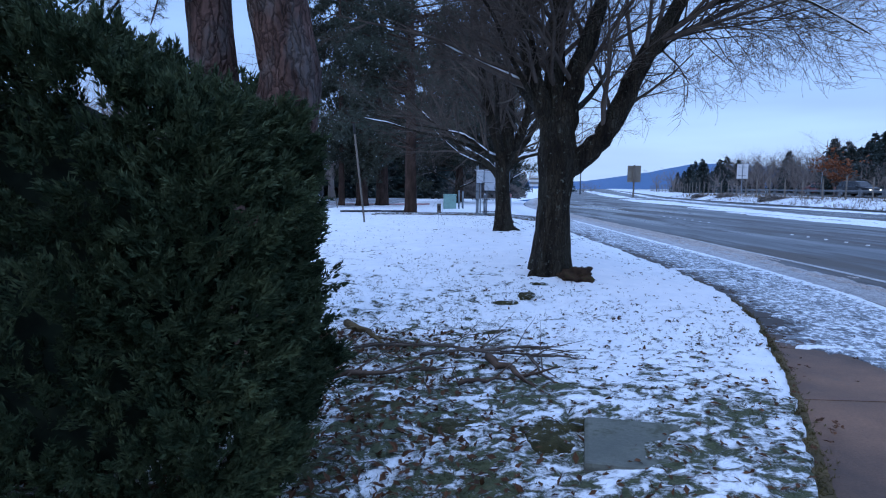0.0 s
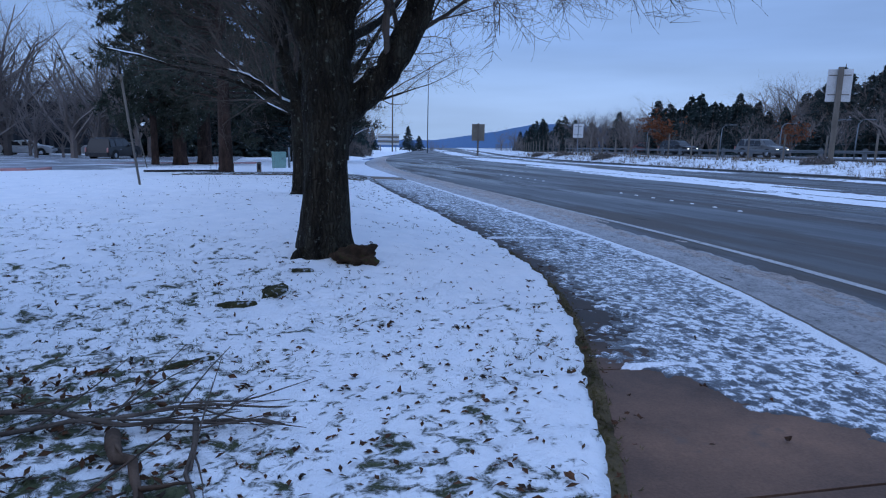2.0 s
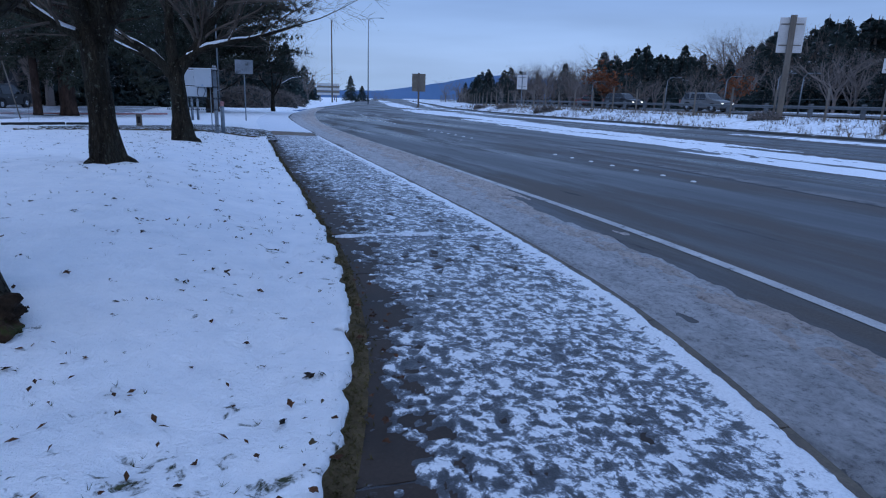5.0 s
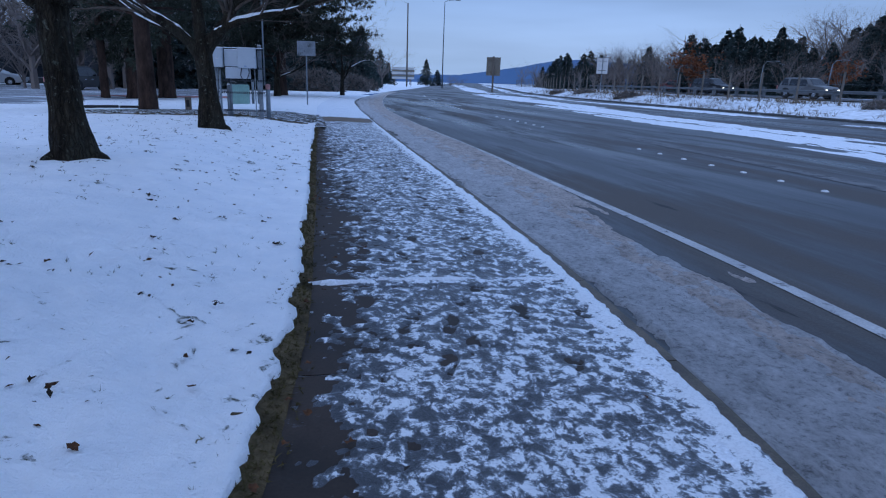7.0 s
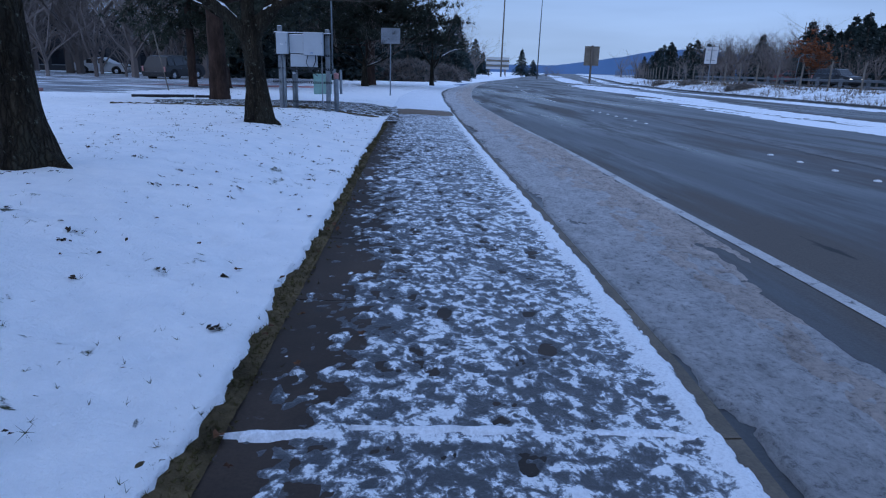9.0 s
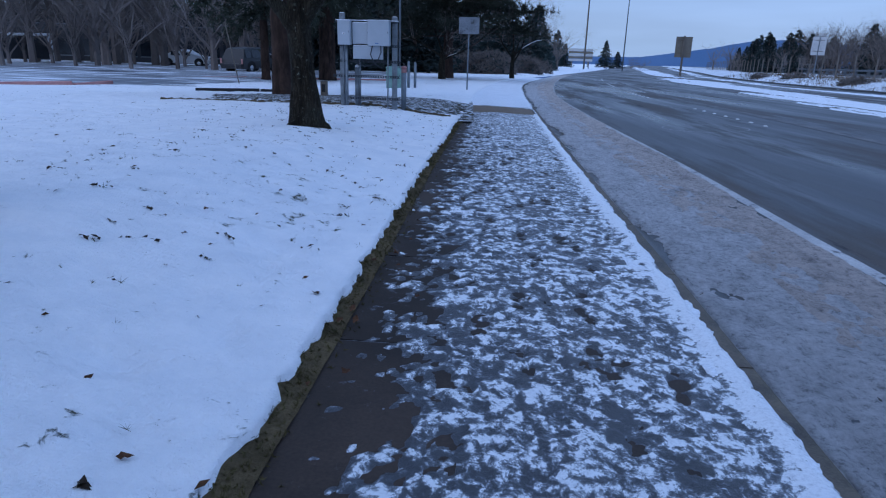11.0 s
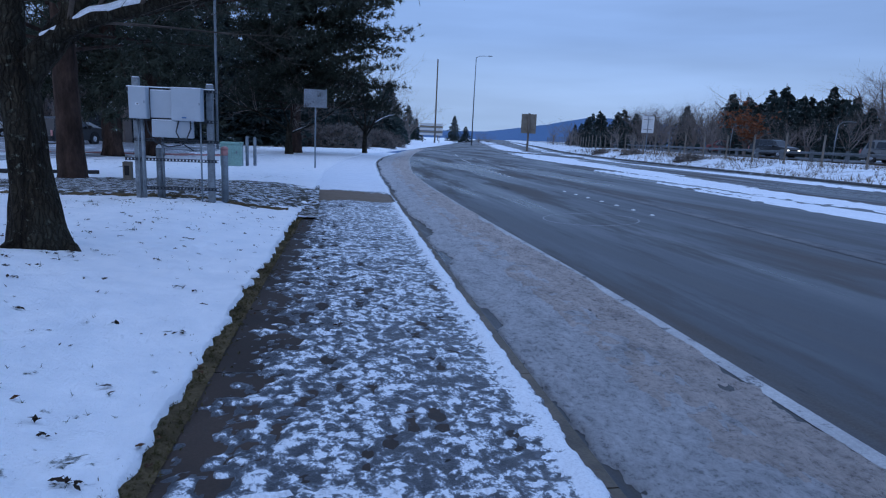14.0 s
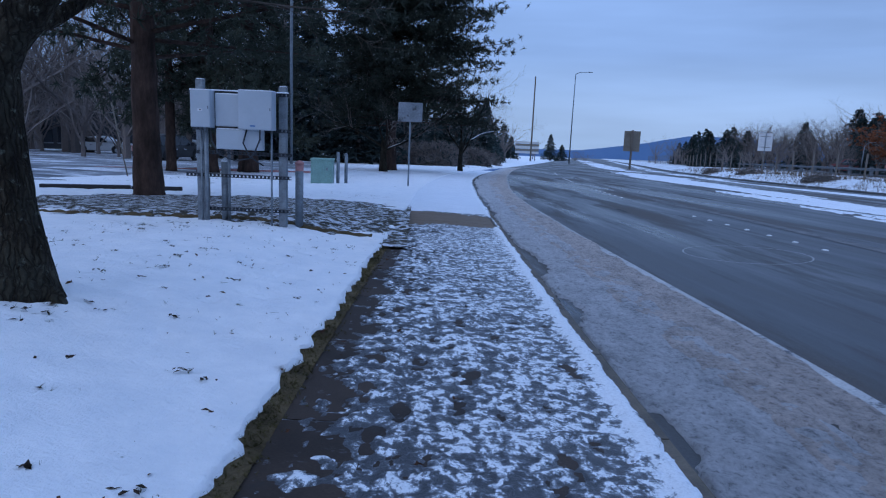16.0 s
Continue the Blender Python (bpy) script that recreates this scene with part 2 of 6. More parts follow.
m_black = surface("black_rubber", (0.012, 0.012, 0.013), (0.022, 0.022, 0.024), 6, (0.7, 0.85), bump=0)


# ---- mesh helpers ----
def obj(name, verts, faces, material, parent=None, smooth=False, label=""):
    me = bpy.data.meshes.new(name)
    me.from_pydata([tuple(v) for v in verts], [], [tuple(f) for f in faces])
    me.materials.append(material)
    if smooth:
        me.polygons.foreach_set("use_smooth", [True] * len(me.polygons))
    ob = new(name, me)
    if parent:
        ob.parent = parent
    if label:
        ob["label"] = label
    return ob


def part(name, bm, material, parent=None, label="", smooth=False):
    me = bpy.data.meshes.new(name)
    bm.to_mesh(me)
    bm.free()
    me.materials.append(material)
    if smooth:
        me.polygons.foreach_set("use_smooth", [True] * len(me.polygons))
    ob = new(name, me)
    if parent:
        ob.parent = parent
    if label:
        ob["label"] = label
    return ob


def thing(name, x, y, z, label, category, group="", rz=0, rx=0, ry=0):
    ob = new(name)
    ob.matrix_basis = pose(x, y, z, rx, ry, rz)
    return tagged(ob, label, category, group)


def box(sx, sy, sz, at=(0, 0, 0), bevel=0.0, bm=None):
    """A box that stands on at, with rounded edges."""
    own = bmesh.new()
    bmesh.ops.create_cube(own, size=1.0)
    bmesh.ops.scale(own, vec=(sx, sy, sz), verts=own.verts)
    if bevel:
        bmesh.ops.bevel(own, geom=own.edges[:], offset=bevel, segments=2, affect="EDGES", profile=0.6)
    bmesh.ops.translate(own, vec=(at[0], at[1], at[2] + sz / 2), verts=own.verts)
    if bm is None:
        return own
    tmp = bpy.data.meshes.new("tmp")
    own.to_mesh(tmp)
    own.free()
    bm.from_mesh(tmp)
    bpy.data.meshes.remove(tmp)
    return bm


def rod(points, radii, n=8, bm=None):
    """A round bar along points."""
    v, f = [], []
    tube(v, f, points, radii, n)
    own = bm or bmesh.new()
    bv = [own.verts.new(q) for q in v]
    for q in f:
        own.faces.new([bv[i] for i in q])
    return own


def tube(v, f, points, radii, n=6, cap=True):
    pts = [Vector(p) for p in points]
    if isinstance(radii, (int, float)):
        radii = [radii] * len(pts)
    base = len(v)
    side = None
    for i, p in enumerate(pts):
        d = (pts[min(i + 1, len(pts) - 1)] - pts[max(i - 1, 0)]).normalized()
        if side is None:
            side = d.cross(Vector((0, 0, 1)) if abs(d.z) < 0.9 else Vector((1, 0, 0))).normalized()
        else:
            side = (side - d * side.dot(d)).normalized()
        up = d.cross(side)
        for k in range(n):
            a = 2 * math.pi * k / n
            v.append(p + (side * math.cos(a) + up * math.sin(a)) * radii[i])
    for i in range(len(pts) - 1):
        for k in range(n):
            a, b = base + i * n + k, base + i * n + (k + 1) % n
            f.append((a, b, b + n, a + n))
    if cap:
        f.append(tuple(base + k for k in reversed(range(n))))
        f.append(tuple(base + (len(pts) - 1) * n + k for k in range(n)))


def vnoise(x, y, seed=0):
    """Smooth value noise, vectorised."""
    xi, yi = np.floor(x), np.floor(y)
    fx, fy = x - xi, y - yi
    fx, fy = fx * fx * (3 - 2 * fx), fy * fy * (3 - 2 * fy)

    def h(a, b):
        q = np.sin(a * 127.1 + b * 311.7 + seed * 74.7) * 43758.5453
        return q - np.floor(q)
    return (h(xi, yi) * (1 - fx) + h(xi + 1, yi) * fx) * (1 - fy) + (h(xi, yi + 1) * (1 - fx) + h(xi + 1, yi + 1) * fx) * fy


def fbm(x, y, octaves=4, seed=0, gain=0.5):
    s, a, t = 0.0, 1.0, 0.0
    for o in range(octaves):
        s, t = s + a * vnoise(x * 2 ** o + 13.7 * o, y * 2 ** o + 5.1 * o, seed + o), t + a
        a *= gain
    return s / t


def curve_through(rows):
    ys, xs = np.array([r[0] for r in rows]), np.array([r[1] for r in rows])
    m = np.gradient(xs, ys)

    def f(y):
        y = np.asarray(y, float)
        i = np.clip(np.searchsorted(ys, y) - 1, 0, len(ys) - 2)
        h = ys[i + 1] - ys[i]
        t = np.clip((y - ys[i]) / h, 0, 1)
        v = (2 * t**3 - 3 * t**2 + 1) * xs[i] + (t**3 - 2 * t**2 + t) * h * m[i] + (3 * t**2 - 2 * t**3) * xs[i + 1] + (t**3 - t**2) * h * m[i + 1]
        return v + np.where(y < ys[0], (y - ys[0]) * m[0], 0) + np.where(y > ys[-1], (y - ys[-1]) * m[-1], 0)
    return f


# ---- plan: edges of the strips, x over y ----
lawn_edge = curve_through([(-10, -4.4), (0, 0.35), (2.57, 1.66), (3.87, 2.28), (5.43, 2.96), (7.48, 3.64), (9.45, 3.97), (12.5, 4.15), (18.7, 4.37), (27, 4.72), (31.5, 4.9), (41, 5.35), (51, 6.3), (77, 11.0), (130, 24.0)])
kerb_edge = curve_through([(-10, -1.0), (0, 3.1), (5.28, 5.0), (6.6, 5.41), (8.16, 5.8), (10.7, 6.1), (14.2, 6.28), (20.8, 6.5), (27.4, 6.75), (40.5, 7.35), (51, 8.1), (77, 12.4), (130, 25.5)])
line_edge = curve_through([(-10, 2.4), (0, 5.6), (7, 7.2), (9.4, 7.5), (11, 7.63), (13, 7.73), (16.6, 7.83), (19.5, 7.95), (29, 8.13), (40, 8.6), (51, 9.8), (77, 13.9), (130, 27.0)])
lane_edge = curve_through([(-10, 6.2), (0, 9.0), (7, 10.5), (14.8, 11.18), (20, 11.42), (27, 11.78), (40, 12.3), (51, 13.4), (77, 17.6), (130, 30.5)])
med_near = curve_through([(-10, 9.6), (0, 12.4), (7, 13.5), (14.3, 14.0), (25, 14.8), (40, 16.4), (64, 19.5), (130, 34)])
med_far = curve_through([(-10, 14.2), (0, 17.0), (7, 18.1), (18, 19.0), (32, 20.6), (55, 23.9), (95, 31.0), (130, 39.0)])
bank_edge = curve_through([(-10, 21.0), (0, 24.4), (10, 26.2), (25, 26.9), (40, 27.5), (68, 29.8), (85, 33.0), (130, 45.0)])


def slope(y):
    return -0.0285 * np.asarray(y, float)


lawn_z = curve_through([(-10, 0.06), (0, -0.06), (4, -0.14), (6.2, -0.18), (7.4, -0.13), (8.7, -0.03), (14.4, -0.02), (17.5, -0.13), (20.6, -0.30), (25.6, -0.49), (30.5, -0.78), (40.6, -1.17), (60, -1.75)])


def walk_z(x, y):
    return 0.1176 - 0.0322 * np.asarray(x, float) + slope(y)


def road_z(x, y):
    x = np.asarray(x, float)
    return -0.153 + slope(y) + np.where(x < line_edge(y), 0.02, 0.035) * np.clip(x - line_edge(y), -3, 7)


def ground_z(x, y):
    """The height of the open ground, without road and pavement."""
    x, y = np.asarray(x, float), np.asarray(y, float)
    e = lawn_edge(y)
    d = np.clip((e - x) / 2.2, 0, 1)
    d = d * d * (3 - 2 * d)
    left = (walk_z(e, y) + 0.06) * (1 - d) + np.where(y < 60, lawn_z(y), slope(y) - 0.04) * d
    b = bank_edge(y)
    k = np.clip((x - b) / 4.0, 0, 1)
    right = road_z(b, y) - 0.05 + 0.55 * k * k * (3 - 2 * k)
    return np.where(x < (e + b) / 2, left, right)


def gz(x, y):
    return float(ground_z(x, y))


def grid(name, cols, ys, zf, material, parent=None):
    """A sheet whose columns are functions of y."""
    xs = np.array([[c for c in np.broadcast_to(col(ys), ys.shape)] for col in cols])
    Y = np.broadcast_to(ys, xs.shape)
    Z = zf(xs, Y)
    nc, nr = xs.shape
    v = np.stack([xs, Y, Z], -1).reshape(-1, 3)
    i = np.arange((nc - 1) * nr).reshape(nc - 1, nr)[:, :-1].ravel()
    f = np.stack([i, i + nr, i + nr + 1, i + 1], -1)
    return obj(name, v.tolist(), f.tolist(), material, parent, True)


def off(edge, d):
    return lambda y: edge(y) + d


def mixcol(a, b, t):
    return lambda y: a(y) * (1 - t) + b(y) * t


def scaled(z, extra):
    return lambda x, y: z(x, y) + extra(x, y)


# ---- ground ----
ys_ground = np.concatenate([np.linspace(-60, -4, 12), np.arange(-3, 32, 0.05), np.linspace(32, 70, 60), np.linspace(72, 160, 30), np.linspace(180, 900, 20)])
left_cols = [off(lawn_edge, -d) for d in (600, 300, 150, 100, 70, 50, 40, 32, 26, 21, 17, 14, 12, 11, 10)] + [off(lawn_edge, -d) for d in np.concatenate([np.arange(9.5, 1.4, -0.12), np.arange(1.4, 0.0, -0.05)])]
def prints(x, y):
    """Old footprints along the edge of the lawn."""
    u, out = lawn_edge(y) - x, 0.0
    for lane, ph, lo, hi in ((0.42, 0.0, 8.6, 17.0), (0.62, 0.37, 8.6, 17.0), (1.5, 0.2, 11.0, 15.0)):
        d = (y + ph + 0.15 * np.sin(np.floor(y * 1.35) * 7.1)) % 0.74 - 0.37
        w = np.where((y > lo) & (y < hi), 1.0, 0.0)
        out = out - 0.03 * w * np.exp(-((u - lane - 0.07 * np.sin(np.floor((y + ph) / 0.74) * 3.7)) / 0.055) ** 2 - (d / 0.13) ** 4)
    return out


lump = lambda x, y: prints(x, y) + 0.05 * (fbm(x * 1.1, y * 1.1, 4, 3) - 0.5) + 0.045 * (fbm(x * 5, y * 5, 4, 9, 0.6) - 0.5) - 0.05 * np.clip(fbm(x * 3.1, y * 3.1, 3, 19) - 0.60, 0, 0.25) / 0.25 * np.clip((lawn_edge(y) - x - 0.35) * 4, 0, 1)
ragged = lambda y: lawn_edge(y) - 0.01 + 0.05 * (fbm(y * 1.2, y * 0 + 1.3, 3, 8) - 0.5) + 0.16 * (fbm(y * 7.0, y * 0 + 3.3, 4, 7, 0.7) - 0.5)
m_lawn, n, l, p = mat("snowy_lawn")
ground = grid("ground", left_cols + [off(ragged, 0.0), off(ragged, 0.012)], ys_ground, scaled(ground_z, lambda x, y: lump(x, y) - np.where(x > ragged(y) + 0.006, 0.09, 0.0)), m_lawn)
tagged(ground, "snow-covered lawn with grass and leaves poking through", "ground", kind="structure")
right_cols = [off(bank_edge, d) for d in (-0.4, 0, 0.5, 1, 1.6, 2.2, 3, 4, 6, 9, 14, 22, 40, 80, 160, 320, 700)]
bank = grid("ground_bank", right_cols, ys_ground[::3], scaled(ground_z, lambda x, y: 0.12 * (fbm(x * 0.8, y * 0.8, 4, 5) - 0.5)), m_snow_far)
tagged(bank, "snowy roadside bank with dead grass", "ground", kind="structure")

# lawn: snow, with grass and soil showing more near the start
near = noise_node(n, l, 0.33, 3.0, 0.5)
tex = math_node(n, l, "ADD", math_node(n, l, "MULTIPLY", noise_node(n, l, 11.0, 6.0, 0.75, dist=0.5), 0.62), math_node(n, l, "MULTIPLY", noise_node(n, l, 3.6, 5.0, 0.62, dist=0.8), 0.38))
fine = noise_node(n, l, 38, 4.0, 0.7)
geo = n.new("ShaderNodeNewGeometry")
sep = n.new("ShaderNodeSeparateXYZ")
l.new(geo.outputs["Position"], sep.inputs[0])
fall = n.new("ShaderNodeMapRange")
fall.inputs[1].default_value, fall.inputs[2].default_value, fall.inputs[3].default_value, fall.inputs[4].default_value = 3.0, 11.5, 0.126, -0.026
l.new(math_node(n, l, "ADD", sep.outputs["Y"], math_node(n, l, "MULTIPLY", sep.outputs["X"], 1.1)), fall.inputs[0])
thin = math_node(n, l, "ADD", math_node(n, l, "MULTIPLY", near, 0.22), fall.outputs[0])
cover = math_node(n, l, "ADD", tex, thin)
mask = ramp_node(n, l, cover, (0.685, (0, 0, 0)), (0.745, (1, 1, 1)))
soil = ramp_node(n, l, fine, (0.3, (0.022, 0.026, 0.011)), (0.5, (0.060, 0.072, 0.030)), (0.62, (0.085, 0.090, 0.042)), (0.78, (0.13, 0.08, 0.042)))
snow = ramp_node(n, l, noise_node(n, l, 3.0, 7.0, 0.7), (0.35, (0.83, 0.86, 0.90)), (0.65, (0.94, 0.95, 0.97)))
l.new(mix_node(n, l, mask, snow, soil), p.inputs["Base Color"])
p.inputs["Roughness"].default_value, p.inputs["Specular IOR Level"].default_value = 0.7, 0.3
hsum = math_node(n, l, "SUBTRACT", math_node(n, l, "ADD", math_node(n, l, "MULTIPLY", fine, 0.5), math_node(n, l, "MULTIPLY", tex, 0.9)), mask)
bump_node(n, l, p, hsum, 0.8, 0.045)

# ---- road ----
m_road, n, l, p = mat("wet_asphalt")
streak = noise_node(n, l, 0.9, 6.0, 0.62, (0.75, 0.035, 1), dist=0.25)
fine = noise_node(n, l, 55, 3.0, 0.7)
col = ramp_node(n, l, streak, (0.40, (0.014, 0.015, 0.018)), (0.48, (0.022, 0.025, 0.031)), (0.56, (0.034, 0.037, 0.044)), (0.66, (0.062, 0.060, 0.060)))
mud = ramp_node(n, l, noise_node(n, l, 0.8, 7.0, 0.68, (0.9, 0.10, 1)), (0.50, (0, 0, 0)), (0.62, (0.85, 0.85, 0.85)))
col = mix_node(n, l, mud, col, (0.080, 0.066, 0.056))
tar = ramp_node(n, l, noise_node(n, l, 2.6, 5.0, 0.6, (0.9, 0.12, 1)), (0.655, (0, 0, 0)), (0.68, (1, 1, 1)))
col = mix_node(n, l, tar, col, (0.010, 0.010, 0.011))
l.new(mix_node(n, l, 1.0, col, ramp_node(n, l, fine, (0.3, (0.7, 0.7, 0.7)), (0.7, (1.25, 1.25, 1.25))), "MULTIPLY"), p.inputs["Base Color"])
l.new(mix_node(n, l, mud, ramp_node(n, l, streak, (0.4, (0.26, 0.26, 0.26)), (0.6, (0.5, 0.5, 0.5))), (0.8, 0.8, 0.8)), p.inputs["Roughness"])
p.inputs["Specular IOR Level"].default_value = 0.4
bump_node(n, l, p, fine, 0.25, 0.004)
ys_road = np.concatenate([np.linspace(-60, -5, 10), np.linspace(-4, 45, 120), np.linspace(46, 160, 60), np.linspace(170, 900, 20)])
road_cols = [off(kerb_edge, 0.0)] + [mixcol(kerb_edge, line_edge, t) for t in (0.5, 1.0)] + [mixcol(line_edge, bank_edge, t) for t in np.linspace(0.08, 1, 12)]
road = grid("road", road_cols, ys_road, road_z, m_road)
tagged(road, "wet dark asphalt road with tyre tracks", "road", kind="structure")

# slush on the shoulder, snow on the far strips
def slush(name, dark, mid, light):
    m, n, l, p = mat(name)
    a = noise_node(n, l, 5.0, 10.0, 0.72, (1, 0.5, 1))
    b = noise_node(n, l, 22, 7.0, 0.8, (1, 0.8, 1))
    col = ramp_node(n, l, a, (0.30, dark), (0.43, mid), (0.66, light))
    # shading of the bumps put into the colour: hollows darker, lumps lighter
    l.new(mix_node(n, l, 1.0, col, ramp_node(n, l, b, (0.37, (0.50, 0.50, 0.51)), (0.46, (1.0, 1.0, 1.0)), (0.60, (1.26, 1.26, 1.25))), "MULTIPLY"), p.inputs["Base Color"])
    p.inputs["Roughness"].default_value = 0.75
    bump_node(n, l, p, b, 1.0, 0.045)
    return m


m_slush = slush("dirty_slush", (0.19, 0.17, 0.163), (0.36, 0.315, 0.295), (0.50, 0.435, 0.405))
m_slush_ice = slush("frozen_slush", (0.20, 0.20, 0.207), (0.37, 0.367, 0.38), (0.51, 0.505, 0.52))


def patchy(name, c0, c1, ncol, ys, level, scale, thick, material, label, seed, stretch=0.4, rim=6, gap=None):
    """A thin layer of snow or slush with bare gaps: where it is thin, it lies under the road."""
    def h(x, y):
        t = (x - c0(y)) / np.maximum(c1(y) - c0(y), 0.01)
        edge = np.clip(np.minimum(t, 1 - t) * rim, 0, 1)
        q = fbm(x * scale, y * scale * stretch, 5, seed, 0.6) - level - 0.5 * (1 - edge) - (gap(x, y) if gap else 0.0)
        return road_z(x, y) + np.clip(q * 5, -1, 1) * thick + np.where(q > 0, thick * 2.2 * (fbm(x * 9, y * 6, 4, seed + 5, 0.6) - 0.5), 0.0)
    o = grid(name, [mixcol(c0, c1, t) for t in np.linspace(0, 1, ncol)], ys, h, material)
    return tagged(o, label, "snow", kind="structure")


def wet_gap(x, y):
    d = x - line_edge(y) + 0.26
    fade = np.clip((15.5 - y) / 4, 0, 1)
    wide = 0.03 + 0.55 * np.clip(fbm(y * 0.8, x * 0 + 1.1, 3, 161, 0.55) - 0.47, 0, 0.3) + 0.16 * (fbm(x * 9, y * 9, 4, 163, 0.65) - 0.5)
    return 0.62 * np.exp(-(d / 0.17) ** 2) * fade + 0.9 * np.exp(-np.clip((x - kerb_edge(y)) / np.maximum(wide, 0.02), 0, 9) ** 4)


patchy("slush_gutter", off(kerb_edge, 0.02), mixcol(kerb_edge, line_edge, 0.72), 44, np.concatenate([np.arange(-12, 2, 0.25), np.arange(2, 26, 0.05), np.arange(26, 90, 0.25)]), 0.20, 2.2, 0.024, m_slush_ice, "grey frozen slush along the kerb", 25, 0.6, 30, wet_gap)
patchy("slush_shoulder", mixcol(kerb_edge, line_edge, 0.42), lambda y: line_edge(y) + np.interp(y, [13.0, 22.0], [-0.03, 0.13]), 44, np.concatenate([np.arange(-12, 2, 0.25), np.arange(2, 26, 0.045), np.arange(26, 90, 0.25)]), 0.20, 2.6, 0.026, m_slush, "grey-brown frozen slush on the road shoulder", 21, 0.35, 7, wet_gap)
patchy("snow_median", off(med_near, -0.3), off(med_far, 0.3), 40, np.concatenate([np.arange(-40, 0, 1.0), np.arange(0, 60, 0.3), np.arange(60, 300, 2)]), 0.40, 0.9, 0.03, m_snow, "trodden snow strip between the lanes", 33, 0.07, 3)
patchy("snow_verge", off(bank_edge, -3.4), off(bank_edge, -1.2), 14, np.concatenate([np.arange(-40, 0, 1.0), np.arange(0, 60, 0.3), np.arange(60, 300, 2)]), 0.42, 0.6, 0.03, m_snow, "thin snow strip along the far lane", 35, 0.12)

tagged(grid("soil_bank_edge", [off(bank_edge, d) for d in (-0.5, -0.3, -0.05, 0.25)], np.concatenate([np.arange(-5, 60, 0.4), np.arange(60, 300, 3)]), lambda x, y: road_z(x, y) + np.interp(x - bank_edge(y), [-0.5, -0.3, -0.05, 0.25], [-0.02, 0.05, 0.10, 0.03]), m_wetsoil), "dark wet soil edge below the snowy bank", "soil", kind="structure")

# edge line
ys_line = np.arange(-5, 90, 0.5)
tagged(grid("edge_line", [off(line_edge, 0.0), off(line_edge, 0.12)], ys_line, lambda x, y: road_z(x, y) + 0.005, m_mark), "worn white edge line on the asphalt", "road marking", kind="structure")

tagged(grid("lane_line", [off(lane_edge, 0.78), off(lane_edge, 1.06)], np.arange(-5, 60, 0.5), lambda x, y: road_z(x, y) + 0.006, m_mark_old), "worn white lane line on the asphalt", "road marking", kind="structure")

# ---- kerb and pavement ----
def kerb_piece(y0, y1, parent):
    ys = np.linspace(y0 + 0.006, y1 - 0.006, 8)
    v, f = [], []
    for y in ys:
        e = float(kerb_edge(y))
        zt, zb = float(walk_z(e, y)) + 0.004, float(road_z(e, y)) - 0.1
        v += [(e - 0.15, y, zb), (e - 0.15, y, zt - 0.006), (e - 0.14, y, zt), (e - 0.02, y, zt), (e - 0.003, y, zt - 0.02), (e + 0.012, y, zb)]
    for i in range(len(ys) - 1):
        for k in range(5):
            a = i * 6 + k
            f.append((a, a + 6, a + 7, a + 1))
    f += [tuple(range(5, -1, -1)), tuple(len(v) - 6 + k for k in range(6))]
    return obj("kerb_stone", v, f, m_curb, parent)


pavement = tagged(new("pavement"), "brown wet concrete pavement under trampled snow", "pavement", kind="structure")
kerb = tagged(new("kerb"), "concrete kerb edged with old snow", "kerb", kind="structure")
SLAB, FIRST = 1.41, 10.96
for i in range(-16, 42):
    y0, y1 = FIRST + SLAB * i, FIRST + SLAB * (i + 1)
    kerb_piece(y0, y1, kerb)
    v, f = [], []
    rows = np.linspace(y0 + 0.008, y1 - 0.008, 6)
    for y in rows:
        a, b = float(lawn_edge(y)) - 0.18, float(kerb_edge(y)) - 0.158
        for x in (a, (a + b) / 2, b):
            v.append((x, y, float(walk_z(x, y))))
        v += [(b, y, float(walk_z(b, y)) - 0.1), (a, y, float(walk_z(a, y)) - 0.1)]
    for j in range(5):
        for k in range(4):
            f.append((j * 5 + k, j * 5 + k + 1, j * 5 + k + 6, j * 5 + k + 5))
    f += [(0, 4, 3, 2, 1), (25, 26, 27, 28, 29)]
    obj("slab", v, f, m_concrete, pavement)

# joint bed under the slabs
tagged(grid("pavement_bed", [off(lawn_edge, -0.3), off(kerb_edge, -0.1)], np.arange(-12, 75, 1.0), lambda x, y: walk_z(x, y) - 0.03, m_moss), "dark soil in the joints", "pavement", kind="structure")

# trampled snow on the pavement
def tread_marks():
    """Where soles have pressed the snow away: (x, y, turn, size, depth), in loose lanes along the walk."""
    r = np.random.default_rng(41)
    out = []
    for lane, first, stride in ((0.24, 5.6, 0.61), (0.33, 5.9, 0.66), (0.42, 6.0, 0.64), (0.52, 5.8, 0.63), (0.62, 6.1, 0.69), (0.72, 6.0, 0.72), (0.83, 6.4, 1.1)):
        y = first
        while y < 28:
            t = lane + r.normal(0, 0.035)
            a, b = float(lawn_edge(y)) + 0.06, float(kerb_edge(y)) - 0.07
            turn = -math.atan2(float(lawn_edge(y + 0.5) - lawn_edge(y - 0.5)), 1.0) + r.normal(0, 0.16)
            out.append((a + (b - a) * t, y, turn, r.uniform(0.82, 1.05), r.uniform(0.02, 0.15) * (0.45 if y < 9.5 else 1.0)))
            y += stride * r.uniform(0.8, 1.25)
    return out


TREADS = tread_marks()


